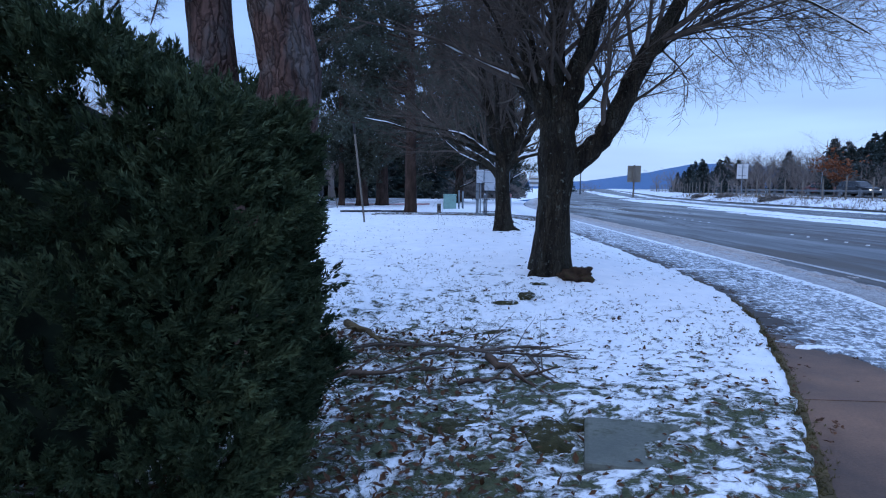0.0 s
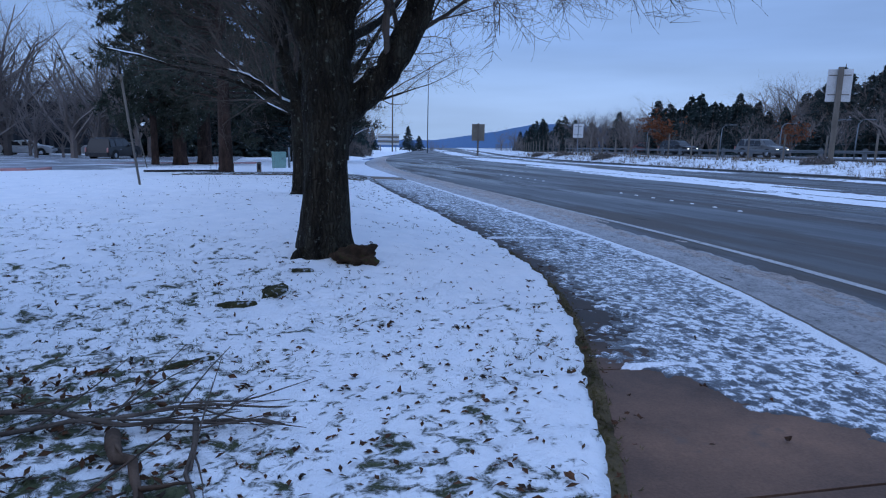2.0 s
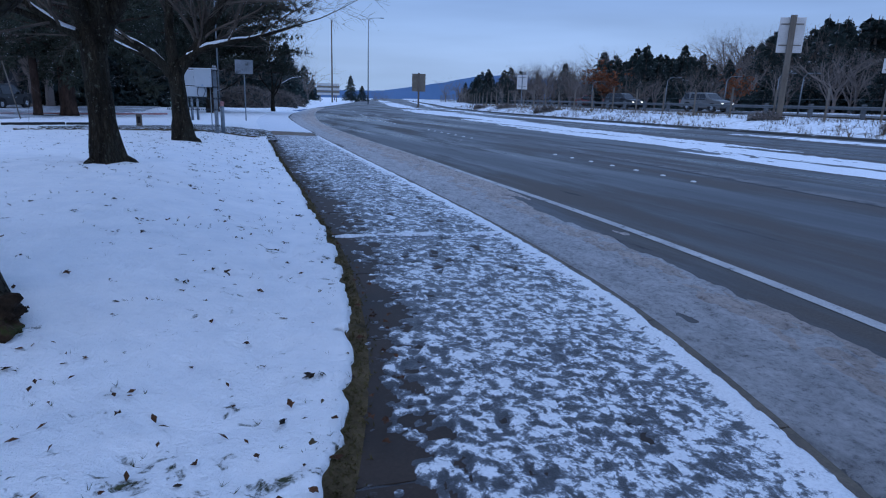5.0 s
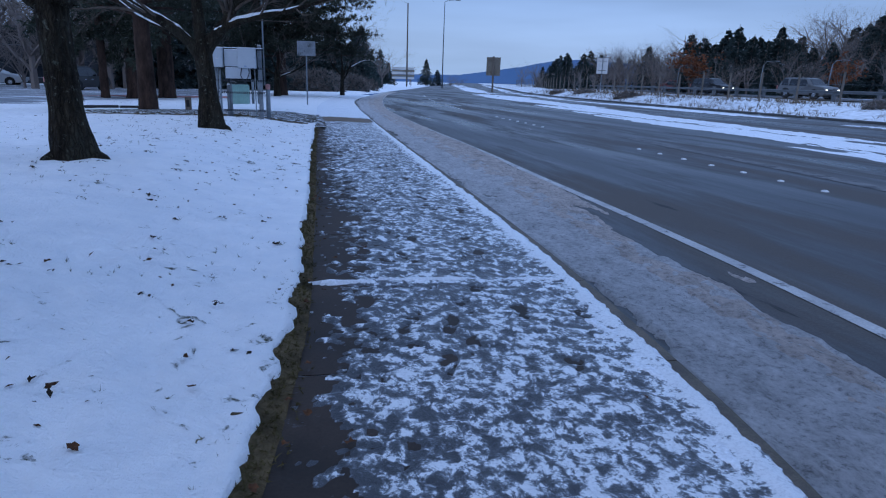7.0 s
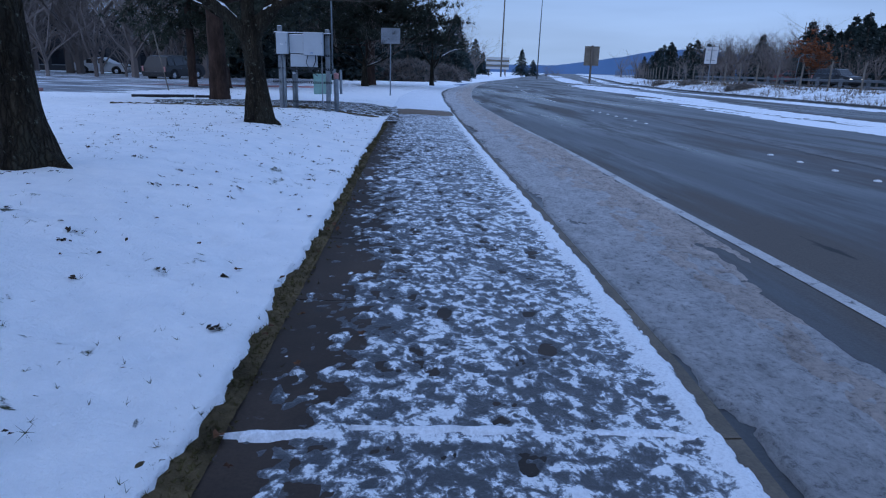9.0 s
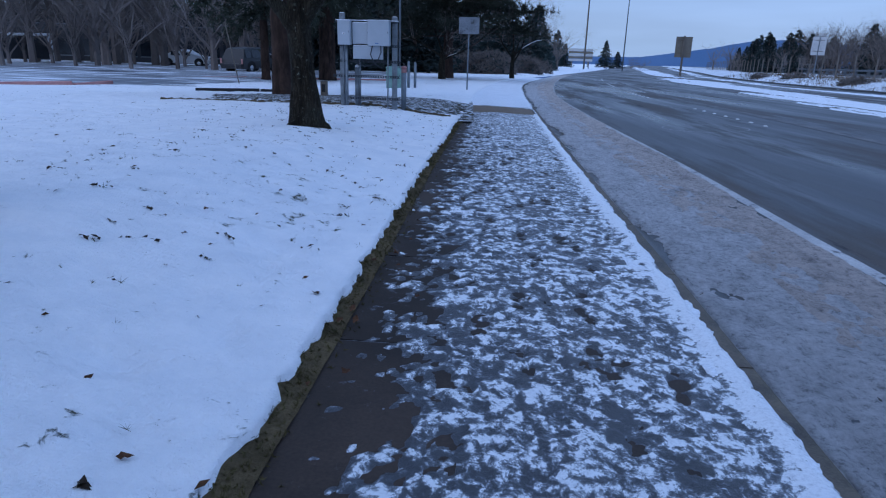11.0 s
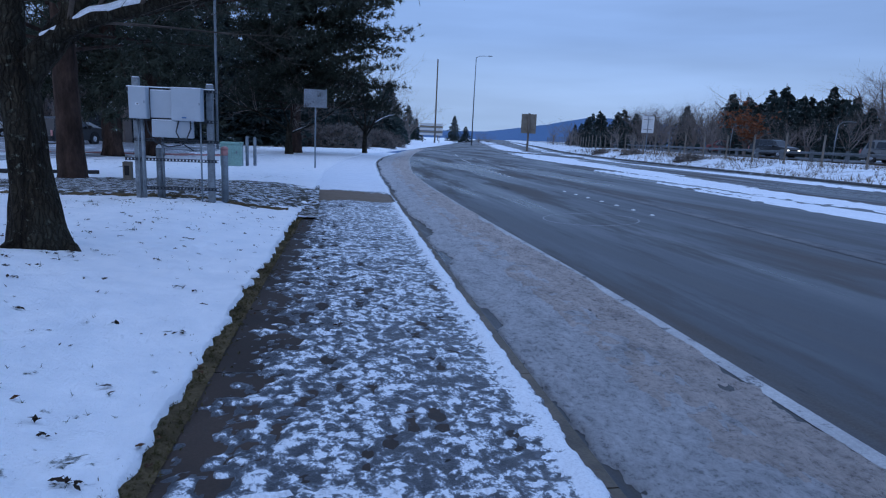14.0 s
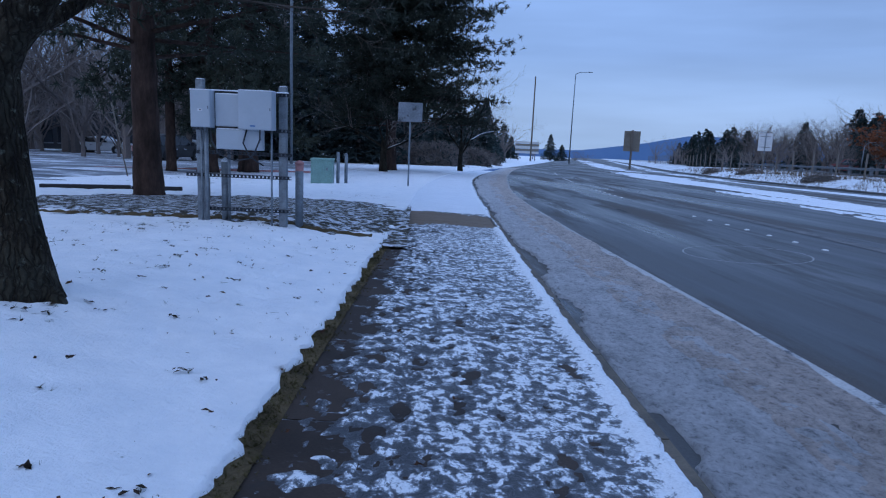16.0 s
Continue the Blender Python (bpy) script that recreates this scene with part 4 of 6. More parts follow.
bare_tree(2.51, 20.65, [(0, 0, 0), (-0.03, 0, 0.6), (-0.06, 0, 1.2), (-0.10, 0, 1.65)], [0.24, 0.175, 0.16, 0.175],
          [(1.5, (-0.8, 0.3, 0.35), 0.04, 2.6), (1.6, (0.2, 0.9, 0.6), 0.06, 3.6)], 37,
          "bare maple with low forked limbs carrying snow",
          stems=[[(-0.1, 0, 1.4, 0.12), (-0.5, -0.05, 1.85, 0.10), (-1.1, -0.1, 2.2, 0.08), (-1.9, -0.2, 2.8, 0.05), (-2.8, -0.3, 3.6, 0.02)], [(-0.08, 0, 1.45, 0.14), (0.3, -0.03, 1.95, 0.11), (0.7, -0.08, 2.6, 0.09), (1.3, -0.1, 3.6, 0.06), (2.2, -0.2, 5.0, 0.02)],
                 [(-0.1, 0, 1.5, 0.12), (-0.15, 0.1, 2.4, 0.10), (-0.1, 0.15, 3.8, 0.07), (-0.3, 0.2, 6.0, 0.02)], [(-0.1, -0.02, 1.6, 0.085), (0.4, -0.1, 1.97, 0.07), (1.0, -0.2, 2.17, 0.055), (1.7, -0.3, 2.33, 0.04), (2.6, -0.4, 2.65, 0.015)]])


# ---- evergreens ----
def pine(x, y, height, trunk_r, crown_from, radius, clumps, seed, label, lean=(0, 0), lopsided=(0, 0), flatness=1.0, needle=0.16, bark=None, group="pines on the lawn", name="pine_tree", drop=0.0):
    q = np.random.default_rng(seed)
    t = thing(name, x, y, gz(x, y) - 0.05, label, "tree", group)
    pts = [(lean[0] * (h / height) ** 0.8, lean[1] * (h / height) ** 0.8, h) for h in np.linspace(0, height, 9)]
    v, f = trunk_mesh(pts, [trunk_r * (1 - 0.8 * (h[2] / height)) for h in pts], n=16, flare=0.3, seed=seed)
    obj("trunk", v, f, bark or m_pine_bark, t, True)
    bv, bf = [], []
    cs, aims = [], []
    nb = max(10, clumps // 70)
    for i in range(nb):
        k = (i + q.uniform(0, 1)) / nb
        h = crown_from + (height - crown_from) * k
        a = q.uniform(0, 2 * math.pi)
        prof = (1 - k) ** 0.7 if flatness < 1 else math.sqrt(max(0.02, 1 - (k * 1.05 - 0.25) ** 2))
        ln = radius * prof * q.uniform(0.65, 1.1)
        o = Vector((lean[0] * (h / height) ** 0.8, lean[1] * (h / height) ** 0.8, h))
        d = Vector((math.cos(a) + lopsided[0], math.sin(a) + lopsided[1], q.uniform(-0.05, 0.3) - drop))
        br = [o + d * ln * s + Vector((0, 0, -0.25 * ln * drop * s * s)) for s in (0, 0.35, 0.7, 1.0)]
        tube(bv, bf, br, [0.05, 0.035, 0.02, 0.008], 4, False)
        for _ in range(clumps // nb):
            s = q.uniform(0.25, 1.0) ** 0.7
            p = o + d * ln * s + Vector((q.normal(0, 0.07 * ln + 0.06), q.normal(0, 0.07 * ln + 0.06), q.normal(0, 0.14) - 0.25 * ln * drop * s * s - abs(q.normal(0, 0.25 * drop))))
            cs.append(p)
            aims.append(d * 0.5)
    obj("branchwork", bv, bf, bark or m_pine_bark, t, True)
    v, f = blades(cs, 12, needle * 1.4, needle * 0.24, 0.25 - drop, aims)
    raw("crown", v, f, m_needle, t)
    return t


pine(-0.57, 30.5, 13, 0.29, 2.9, 5.2, 7500, 3, "large dark pine with a brown trunk behind the cabinet", lopsided=(0.2, -0.1), needle=0.17)
pine(3.3, 60.0, 15, 0.40, 2.9, 5.5, 25000, 4, "broad dark pine hanging over the pavement", lopsided=(0.22, -0.15), needle=0.20)
pine(-4.3, 46.5, 17, 0.42, 4.1, 4.4, 3600, 6, "tall dark cedar with hanging branches", drop=0.6, needle=0.26, group="cedars by the car park")
pine(-3.0, 48.5, 16, 0.48, 3.9, 4.4, 3600, 7, "tall dark cedar with a thick trunk", drop=0.5, needle=0.26, group="cedars by the car park")
pine(-5.6, 45.6, 15, 0.22, 3.9, 3.2, 1600, 8, "slender dark cedar beside the others", drop=0.6, needle=0.26, group="cedars by the car park")
# twin-stemmed pine beside the hedge
def leaning_stem(parent, pts, radii, seed):
    v, f = trunk_mesh(pts, radii, n=36, lobes=0.10, flare=0.22, seed=seed)
    obj("stem", v, f, m_red_bark, parent, True)


twin = thing("twin_pine", -1.62, 6.0, gz(-1.62, 6.0) - 0.05, "red-barked pine with two leaning stems by the hedge", "tree")
leaning_stem(twin, [(-0.12, 0, 0), (-0.11, 0, 0.5), (-0.04, 0, 1.05), (0.07, 0, 1.35), (0.24, -0.02, 1.65), (0.40, -0.04, 2.0), (0.45, -0.05, 2.4), (0.32, -0.1, 3.2), (0.1, -0.2, 6.5), (0.0, -0.2, 10)], [0.34, 0.31, 0.30, 0.30, 0.30, 0.28, 0.26, 0.24, 0.19, 0.08], 2)
leaning_stem(twin, [(0.02, 0.05, 0.3), (-0.12, 0.08, 0.9), (-0.22, 0.1, 1.6), (-0.26, 0.1, 2.4), (-0.34, 0.1, 4), (-0.5, 0.1, 9)], [0.2, 0.22, 0.22, 0.2, 0.17, 0.06], 5)
cs, bv, bf = [], [], []
for k in range(9):
    a, b = Vector((-0.2, -0.1, 3.6 + 0.2 * rng.normal())), Vector((rng.uniform(-1.7, -0.35), rng.uniform(-0.8, 0.3), rng.uniform(2.45, 3.3)))
    mid = a.lerp(b, 0.55) + Vector((0, 0, 0.25))
    tube(bv, bf, [a, a.lerp(mid, 0.5), mid, mid.lerp(b, 0.5), b], [0.03, 0.022, 0.016, 0.011, 0.005], 5, False)
    for _ in range(70):
        u = rng.uniform(0.35, 1.0)
        p = a.lerp(mid, u / 0.55) if u < 0.55 else mid.lerp(b, (u - 0.55) / 0.45)
        cs.append(p + Vector((rng.normal(0, 0.06), rng.normal(0, 0.06), rng.normal(-0.02, 0.05))))
obj("bough", bv, bf, m_pine_bark, twin, True)
raw("crown", *blades(cs, 16, 0.085, 0.004, -0.1), m_needle, twin)


def mulch(x, y):
    d = np.hypot((x + 1.75) / 1.0, (y - 5.7) / 0.85) + 0.8 * (fbm(x * 2.2, y * 2.2, 4, 171) - 0.5)
    return ground_z(x, y) + np.clip((1.0 - d) * 0.14, -0.08, 0.03) + 0.04 * (fbm(x * 7, y * 7, 4, 173, 0.6) - 0.5)


m_mulch = surface("needle_mulch", (0.026, 0.017, 0.012), (0.090, 0.055, 0.036), 5, (0.8, 0.95), fine=50, bump=1.0, dist=0.03, spots=((0.11, 0.06, 0.036), 11, 0.64), spec=0.12)
tagged(grid("soil_mulch", [lambda y, k=k: np.full_like(y, k) for k in np.arange(-3.4, 0.0, 0.07)], np.arange(4.2, 7.3, 0.07), mulch, m_mulch), "brown needle mulch round the pine", "soil", kind="structure")


# ---- hedge ----
def hedge(x0, x1, y0, y1, top):
    t = thing("hedge", (x0 + x1) / 2, (y0 + y1) / 2, gz((x0 + x1) / 2, (y0 + y1) / 2) - 0.03, "dense dark green clipped conifer hedge", "hedge")
    sx, sy = (x1 - x0) / 2, (y1 - y0) / 2
    # solid core behind the sprays; its near-black colour stands in for the inner shade
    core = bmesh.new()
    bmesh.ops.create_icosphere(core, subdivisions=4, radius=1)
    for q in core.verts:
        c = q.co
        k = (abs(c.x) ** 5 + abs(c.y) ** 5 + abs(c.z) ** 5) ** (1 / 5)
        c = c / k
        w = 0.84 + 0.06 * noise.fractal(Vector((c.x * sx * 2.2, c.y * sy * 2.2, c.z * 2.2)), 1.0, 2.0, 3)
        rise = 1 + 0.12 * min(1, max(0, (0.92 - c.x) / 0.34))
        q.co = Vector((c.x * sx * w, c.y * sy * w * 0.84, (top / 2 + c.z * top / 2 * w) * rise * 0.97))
    part("core", core, m_hedge_core, t, "solid dark core, inner shade put into its colour", True)
    base, aim = [], []
    while len(base) < 5200:
        face = rng.integers(0, 10)
        u, k = rng.uniform(-1, 1), rng.uniform(-1, 1)
        if face < 5:
            q, m = Vector((u * sx, -sy, top / 2 + k * top / 2)), Vector((0, -1, 0.2))
        elif face < 8:
            q, m = Vector((sx, u * sy, top / 2 + k * top / 2)), Vector((1, 0, 0.2))
        else:
            q, m = Vector((u * sx, k * sy, top)), Vector((0, 0, 1))
        g = Vector((abs(q.x) / sx, abs(q.y) / sy, abs(q.z - top / 2) / (top / 2)))
        r = max(1.0, (g.x ** 7 + g.y ** 7 + g.z ** 7) ** (1 / 7))
        q = Vector((q.x / r, q.y / r, top / 2 + (q.z - top / 2) / r))
        q.z *= 1 + 0.18 * min(1, max(0, (0.92 - q.x / sx) / 0.34))
        q = q + m * (noise.fractal(q * 3.4, 1.0, 2.0, 3) * 0.19 - 0.08 + rng.uniform(-0.05, 0.02))
        if q.z < 0.03:
            continue
        base.append(q)
        aim.append((m * rng.uniform(0.5, 1.0) + Vector((rng.normal(0, 0.35), rng.normal(0, 0.35), rng.uniform(0.1, 0.9)))).normalized())
    # each spray: a flattened, tapering fan of scale leaves
    n_leaf = 44
    b = np.repeat(np.array(base), n_leaf, axis=0)
    d = np.repeat(np.array(aim), n_leaf, axis=0)
    side = np.cross(d, np.repeat(rng.normal(size=(len(base), 3)), n_leaf, axis=0))
    side /= np.linalg.norm(side, axis=1, keepdims=True)
    u = rng.uniform(0, 1, (len(b), 1))
    size = np.repeat(rng.uniform(0.10, 0.20, (len(base), 1)), n_leaf, axis=0)
    w = rng.uniform(-1, 1, (len(b), 1))
    pos = b + d * size * u + side * size * 0.34 * w * (1.05 - u) + rng.normal(size=b.shape) * 0.006
    keep = pos[:, 2] > 0.01
    pos, dirs = pos[keep], (d + side * w * 0.9)[keep]
    half = len(pos) // 2
    v, f = leaves(pos[:half], np.cross(dirs[:half], rng.normal(size=(half, 3))), 0.015)
    raw("foliage", v, f, m_hedge, t)
    v, f = blades(pos, 3, 0.030, 0.010, 0.1, dirs * 2.2, 0.5)
    raw("outer_foliage", v, f, m_hedge, t)
    return t


# the shade inside the hedge, put into the colour of its core
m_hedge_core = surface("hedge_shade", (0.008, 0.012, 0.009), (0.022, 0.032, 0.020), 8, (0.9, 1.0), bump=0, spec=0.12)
hedge(-4.6, -0.57, 2.35, 3.5, 1.77)


# ---- equipment rack by the pavement ----
m_strut = surface("dark_strut_steel", (0.020, 0.026, 0.036), (0.05, 0.06, 0.075), 5, (0.45, 0.6), metal=0.3, fine=30, bump=0.1)


def strut(x0, x1, y, z):
    """A slotted channel: two lips and the webs between its slots."""
    bm = bmesh.new()
    for dz in (-0.025, 0.018):
        box(x1 - x0, 0.036, 0.011, ((x0 + x1) / 2, y, z + dz), 0.0, bm)
    for s in np.arange(x0 + 0.02, x1, 0.062):
        box(0.034, 0.012, 0.036, (float(s), y, z - 0.016), 0.0, bm)
    return bm


def equipment_rack(x, y):
    z = gz(x, y) + 0.02
    t = thing("equipment_rack", x, y, z, "galvanised post rack carrying grey electrical cabinets", "utility rack", rz=-4)
    t.matrix_basis = t.matrix_basis @ Matrix.Scale(0.87, 4)
    for px, h in ((0.0, 2.27), (1.31, 2.20)):
        part("post", box(0.118, 0.118, h, (px, 0, -0.1), 0.008), m_galv, t)
        part("post_cap", box(0.10, 0.10, 0.014, (px, 0, h - 0.1), 0.006), m_snow, t, "snow cap")
    for z0, x0, x1, ry in ((1.97, -0.16, 1.46, -0.085), (1.42, -0.1, 1.46, -0.085), (1.05, -0.05, 1.46, -0.085), (0.69, -0.22, 1.46, -0.085), (0.16, 0.14, 1.46, -0.085)):
        part("rail", strut(x0, x1, ry, z0), m_strut, t, "dark slotted steel channel")
    part("snow", box(1.55, 0.06, 0.02, (0.64, -0.085, 1.999), 0.008), m_snow, t, "snow on the top rail")
    for cx, cz, w, h, d, lab in ((0.112, 1.435, 0.315, 0.56, 0.20, "narrow grey enamel cabinet"), (0.50, 1.46, 0.42, 0.49, 0.07, "recessed pale grey enamel cabinet"), (0.965, 1.425, 0.535, 0.585, 0.22, "white-grey cabinet with a projecting lid"), (0.68, 1.11, 0.74, 0.31, 0.10, "low grey trough cabinet")):
        c = part("cabinet", box(w - 0.006, d, h, (cx, -0.11 - d / 2, cz), 0.014), m_cab, t, lab)
        part("door", box(w - 0.03, 0.012, h - 0.03, (cx, -0.113 - d, cz + 0.015), 0.004), m_cab, c)
        part("latch", box(0.016, 0.016, 0.045, (cx + w / 2 - 0.035, -0.122 - d, cz + h / 2), 0.003), m_galv, c)
        part("snow", box(w - 0.02, d - 0.01, 0.014, (cx, -0.11 - d / 2, cz + h), 0.006), m_snow, c, "snow on the cabinet top")
    part("sticker", box(0.07, 0.004, 0.035, (0.112, -0.322, 1.68)), m_white, t, "small white warning sticker")
    part("sticker_mark", box(0.03, 0.004, 0.016, (0.118, -0.325, 1.69)), m_black, t)
    part("sticker", box(0.08, 0.004, 0.022, (0.93, -0.345, 1.475)), m_bluemark, t, "small blue maker's plate")
    for a, b, r in (((0.14, -0.16, 1.44), (0.14, -0.16, -0.1), 0.034), ((0.05, -0.13, 1.44), (0.05, -0.13, -0.1), 0.018), ((0.34, 0.08, 0.90), (0.34, 0.08, -0.1), 0.058), ((0.43, 0.02, 1.12), (0.43, 0.02, -0.1), 0.024), ((1.17, -0.16, 1.43), (1.17, -0.16, -0.1), 0.016)):
        part("conduit", rod([a, b], r, 12), m_galv, t, smooth=True)
    part("conduit_cap", rod([(0.34, 0.08, 0.90), (0.34, 0.08, 0.94), (0.34, 0.08, 0.965)], [0.058, 0.045, 0.015], 12), m_snow, t, "snow cap", True)
    for pts in (((0.20, -0.17, 1.44), (0.24, -0.18, 1.22), (0.36, -0.18, 1.02), (0.6, -0.2, 0.94), (0.86, -0.22, 0.99)), ((0.80, -0.22, 1.43), (0.76, -0.28, 1.22), (0.86, -0.28, 1.02), (1.05, -0.2, 0.88)), ((1.0, -0.2, 1.43), (1.02, -0.28, 1.28), (0.93, -0.28, 1.06), (0.86, -0.26, 1.0))):
        part("cable", rod([Vector(q) for q in pts], 0.012, 6), m_strut, t, smooth=True)
    part("mast", rod([(1.43, 0.02, 0.92), (1.43, 0.02, 6.4)], 0.024, 10), m_galv, t, "thin mast above the cabinets", True)
    part("mast_cap", rod([(1.43, 0.02, 6.4), (1.43, 0.02, 6.5)], 0.04, 10), m_galv, t, smooth=True)
    return t


m_bluemark = surface("blue_enamel", (0.05, 0.14, 0.32), (0.07, 0.18, 0.40), 6, (0.4, 0.5), bump=0)
m_red = surface("faded_red_paint", (0.46, 0.20, 0.19), (0.58, 0.28, 0.26), 3, (0.5, 0.7), fine=25, bump=0.05)
equipment_rack(2.12, 25.66)


def bollard(x, y, h, r, label, top=None):
    t = thing("bollard", x, y, gz(x, y) - 0.05, label, "bollard", "bollards")
    part("shaft", rod([(0, 0, 0), (0, 0, h)], r, 16), m_galv, t, smooth=True)
    part("cap", rod([(0, 0, h), (0, 0, h + r * 0.5), (0, 0, h + r * 0.85)], [r * (1.2 if top else 1), r * (1.0 if top else 0.8), r * 0.35], 16), top or m_galv, t, "faded reddish domed cap" if top else "", True)
    if top:
        part("band", rod([(0, 0, h - 0.10), (0, 0, h + 0.005)], r * 1.02, 16), top, t, smooth=True)


bollard(3.43, 25.85, 0.95, 0.058, "grey steel bollard with a faded reddish top", m_red)
bollard(2.22, 40.6, 1.15, 0.06, "plain grey steel bollard")
bollard(2.48, 40.9, 1.12, 0.06, "plain grey steel bollard")

gb = thing("pedestal_box", 1.66, 40.6, gz(1.66, 40.6) - 0.02, "pale green utility pedestal in the snow", "utility box")
part("body", box(0.78, 0.6, 0.86, (0, 0, 0), 0.03), m_green_box, gb)
part("lid", box(0.82, 0.64, 0.08, (0, 0, 0.84), 0.03), m_green_box, gb)
part("latch", box(0.05, 0.03, 0.1, (0.2, -0.31, 0.5), 0.005), m_galv, gb)

st = thing("timber_stump", 0.74, 30.1, gz(0.74, 30.1) - 0.03, "short square timber post with a worn top", "post")
part("body", box(0.18, 0.18, 0.5, (0, 0, 0), 0.015), m_wood, st)
part("plate", box(0.10, 0.01, 0.22, (0, -0.095, 0.2), 0.003), m_black, st)


def leaning_post(x, y, h, lean_x, label):
    t = thing("leaning_post", x, y, gz(x, y) - 0.1, label, "post", "leaning posts", ry=lean_x)
    part("shaft", rod([(0, 0, 0), (0, 0, h)], 0.026, 8), m_wood, t, smooth=True)
    part("top", rod([(0, 0, h), (0, 0, h + 0.3)], [0.026, 0.022], 8), m_black, t, smooth=True)


leaning_post(-1.55, 17.6, 2.45, -6, "leaning grey steel post without a sign")
leaning_post(-5.2, 40.3, 2.7, -10, "leaning grey steel post at the car park")


def road_sign(x, y, h, w, ph, label, m_post, face, rz=0, post_r=0.03, ang=0, square=False, panels=1, brackets=True):
    t = thing("road_sign", x, y, gz(x, y) - 0.1, label, "sign", "road signs", rz=rz)
    if square:
        part("post", box(post_r * 2, post_r * 2, h + 0.1, (0, 0, 0), 0.01), m_post, t)
    else:
        part("post", rod([(0, 0, 0), (0, 0, h)], post_r, 8), m_post, t, smooth=True)
    for k in range(panels):
        cx = (k - (panels - 1) / 2) * (w / panels)
        part("panel", box(w / panels - 0.03, 0.02, ph, (cx, (post_r + 0.02) * (1 if brackets else -1), h - ph), 0.008), face, t)
        for s in (0.2, 0.8) if brackets else ():
            part("bracket", box(w / panels * 0.7, 0.03, 0.05, (cx, post_r - 0.005, h - ph * s), 0.005), m_wood, t)
    return t


m_panel = surface("sign_back", (0.46, 0.48, 0.49), (0.60, 0.61, 0.62), 2, (0.4, 0.6), metal=0.2, fine=20, bump=0.03)
m_sign_old = surface("weathered_sign", (0.17, 0.19, 0.21), (0.27, 0.29, 0.32), 2.5, (0.5, 0.7), metal=0.2, fine=20, bump=0.03, spots=((0.07, 0.075, 0.08), 3, 0.58))
m_brown = surface("brown_sign", (0.14, 0.125, 0.10), (0.20, 0.18, 0.15), 2, (0.5, 0.7), fine=20, bump=0.03)
road_sign(4.79, 40.6, 3.1, 0.9, 0.68, "blank grey road sign on a thin post in the snow", m_galv, m_sign_old, brackets=False)


# ---- across the road ----
def far_at(az, dist, x0=4.0, y0=10.0):
    return x0 + dist * math.sin(radians(az)), y0 + dist * math.cos(radians(az))


def fence():
    t = thing("wire_fence", float(bank_edge(10)) + 6, 10, 0, "wire fence on weathered wooden posts", "fence")
    pts = []
    for i, y in enumerate(np.arange(-14, 190, 3.4)):
        x = float(bank_edge(y)) + 5.0
        z = gz(x, y)
        pts.append((x - t.location.x, y - 10, z))
        h = 1.75 + 0.25 * noise.noise(Vector((y, 0, 0)))
        part("post", rod([(*pts[-1][:2], z - 0.2), (pts[-1][0] + 0.04 * noise.noise(Vector((y, 3, 0))), pts[-1][1], z + h)], 0.06, 6), m_wood, t)
    for h in (0.4, 0.75, 1.1):
        part("wire", rod([(q[0], q[1], q[2] + h) for q in pts], 0.006, 3), m_galv, t)


fence()


m_rail = surface("weathered_steel", (0.07, 0.078, 0.085), (0.135, 0.145, 0.155), 1.5, (0.6, 0.8), metal=0.2, fine=15, bump=0.1)


def guard_rail():
    t = thing("guard_rail", float(bank_edge(10)) + 16, 10, 0, "grey steel guard rail with stout posts along the highway", "guard rail")
    pts = []
    for y in np.arange(-14, 230, 4.2):
        x = float(bank_edge(y)) + 15.0
        z = gz(x, y)
        pts.append((x - t.location.x, y - 10, z))
        part("post", box(0.25, 0.22, 1.05, (*pts[-1][:2], z - 0.1), 0.02), m_rail, t)
    v, f = [], []
    for q in pts:
        v += [(q[0] - 0.16, q[1], q[2] + s) for s in (0.60, 0.65, 0.70, 0.75, 0.80)]
    for k, q in enumerate(v):
        v[k] = (q[0] - (0.05 if k % 5 in (1, 3) else 0), q[1], q[2])
    for i in range(len(pts) - 1):
        for k in range(4):
            f.append((i * 5 + k, i * 5 + 5 + k, i * 5 + 6 + k, i * 5 + 1 + k))
    rail = obj("rail", v, f, m_rail, t, True)
    sol = rail.modifiers.new("thick", "SOLIDIFY")
    sol.thickness = 0.01


guard_rail()
hw_cols = [off(bank_edge, d) for d in (16.5, 20, 24, 29)]
tagged(grid("road_highway", hw_cols, np.concatenate([np.linspace(-60, 200, 60), np.linspace(220, 900, 12)]), lambda x, y: ground_z(x, y) + 0.10, m_road), "wet asphalt highway beyond the bank", "road", kind="structure")

road_sign(31.6, 32.6, 5.3, 1.25, 1.75, "large double grey sign back on a stout post", m_wood, m_panel, -40, 0.14, square=True, panels=2)
road_sign(37.0, 31.0, 3.4, 0.75, 0.75, "small square grey sign on a brown post", m_wood, m_panel, -40, 0.05, square=True)
road_sign(42.6, 87.0, 4.2, 1.4, 1.9, "pale square sign back on a thin post", m_galv, m_panel, -25, 0.05)
road_sign(30.6, 95.0, 4.7, 1.9, 2.4, "brownish paired sign back at the roadside", m_wood, m_brown, -15, 0.12, square=True, panels=2)


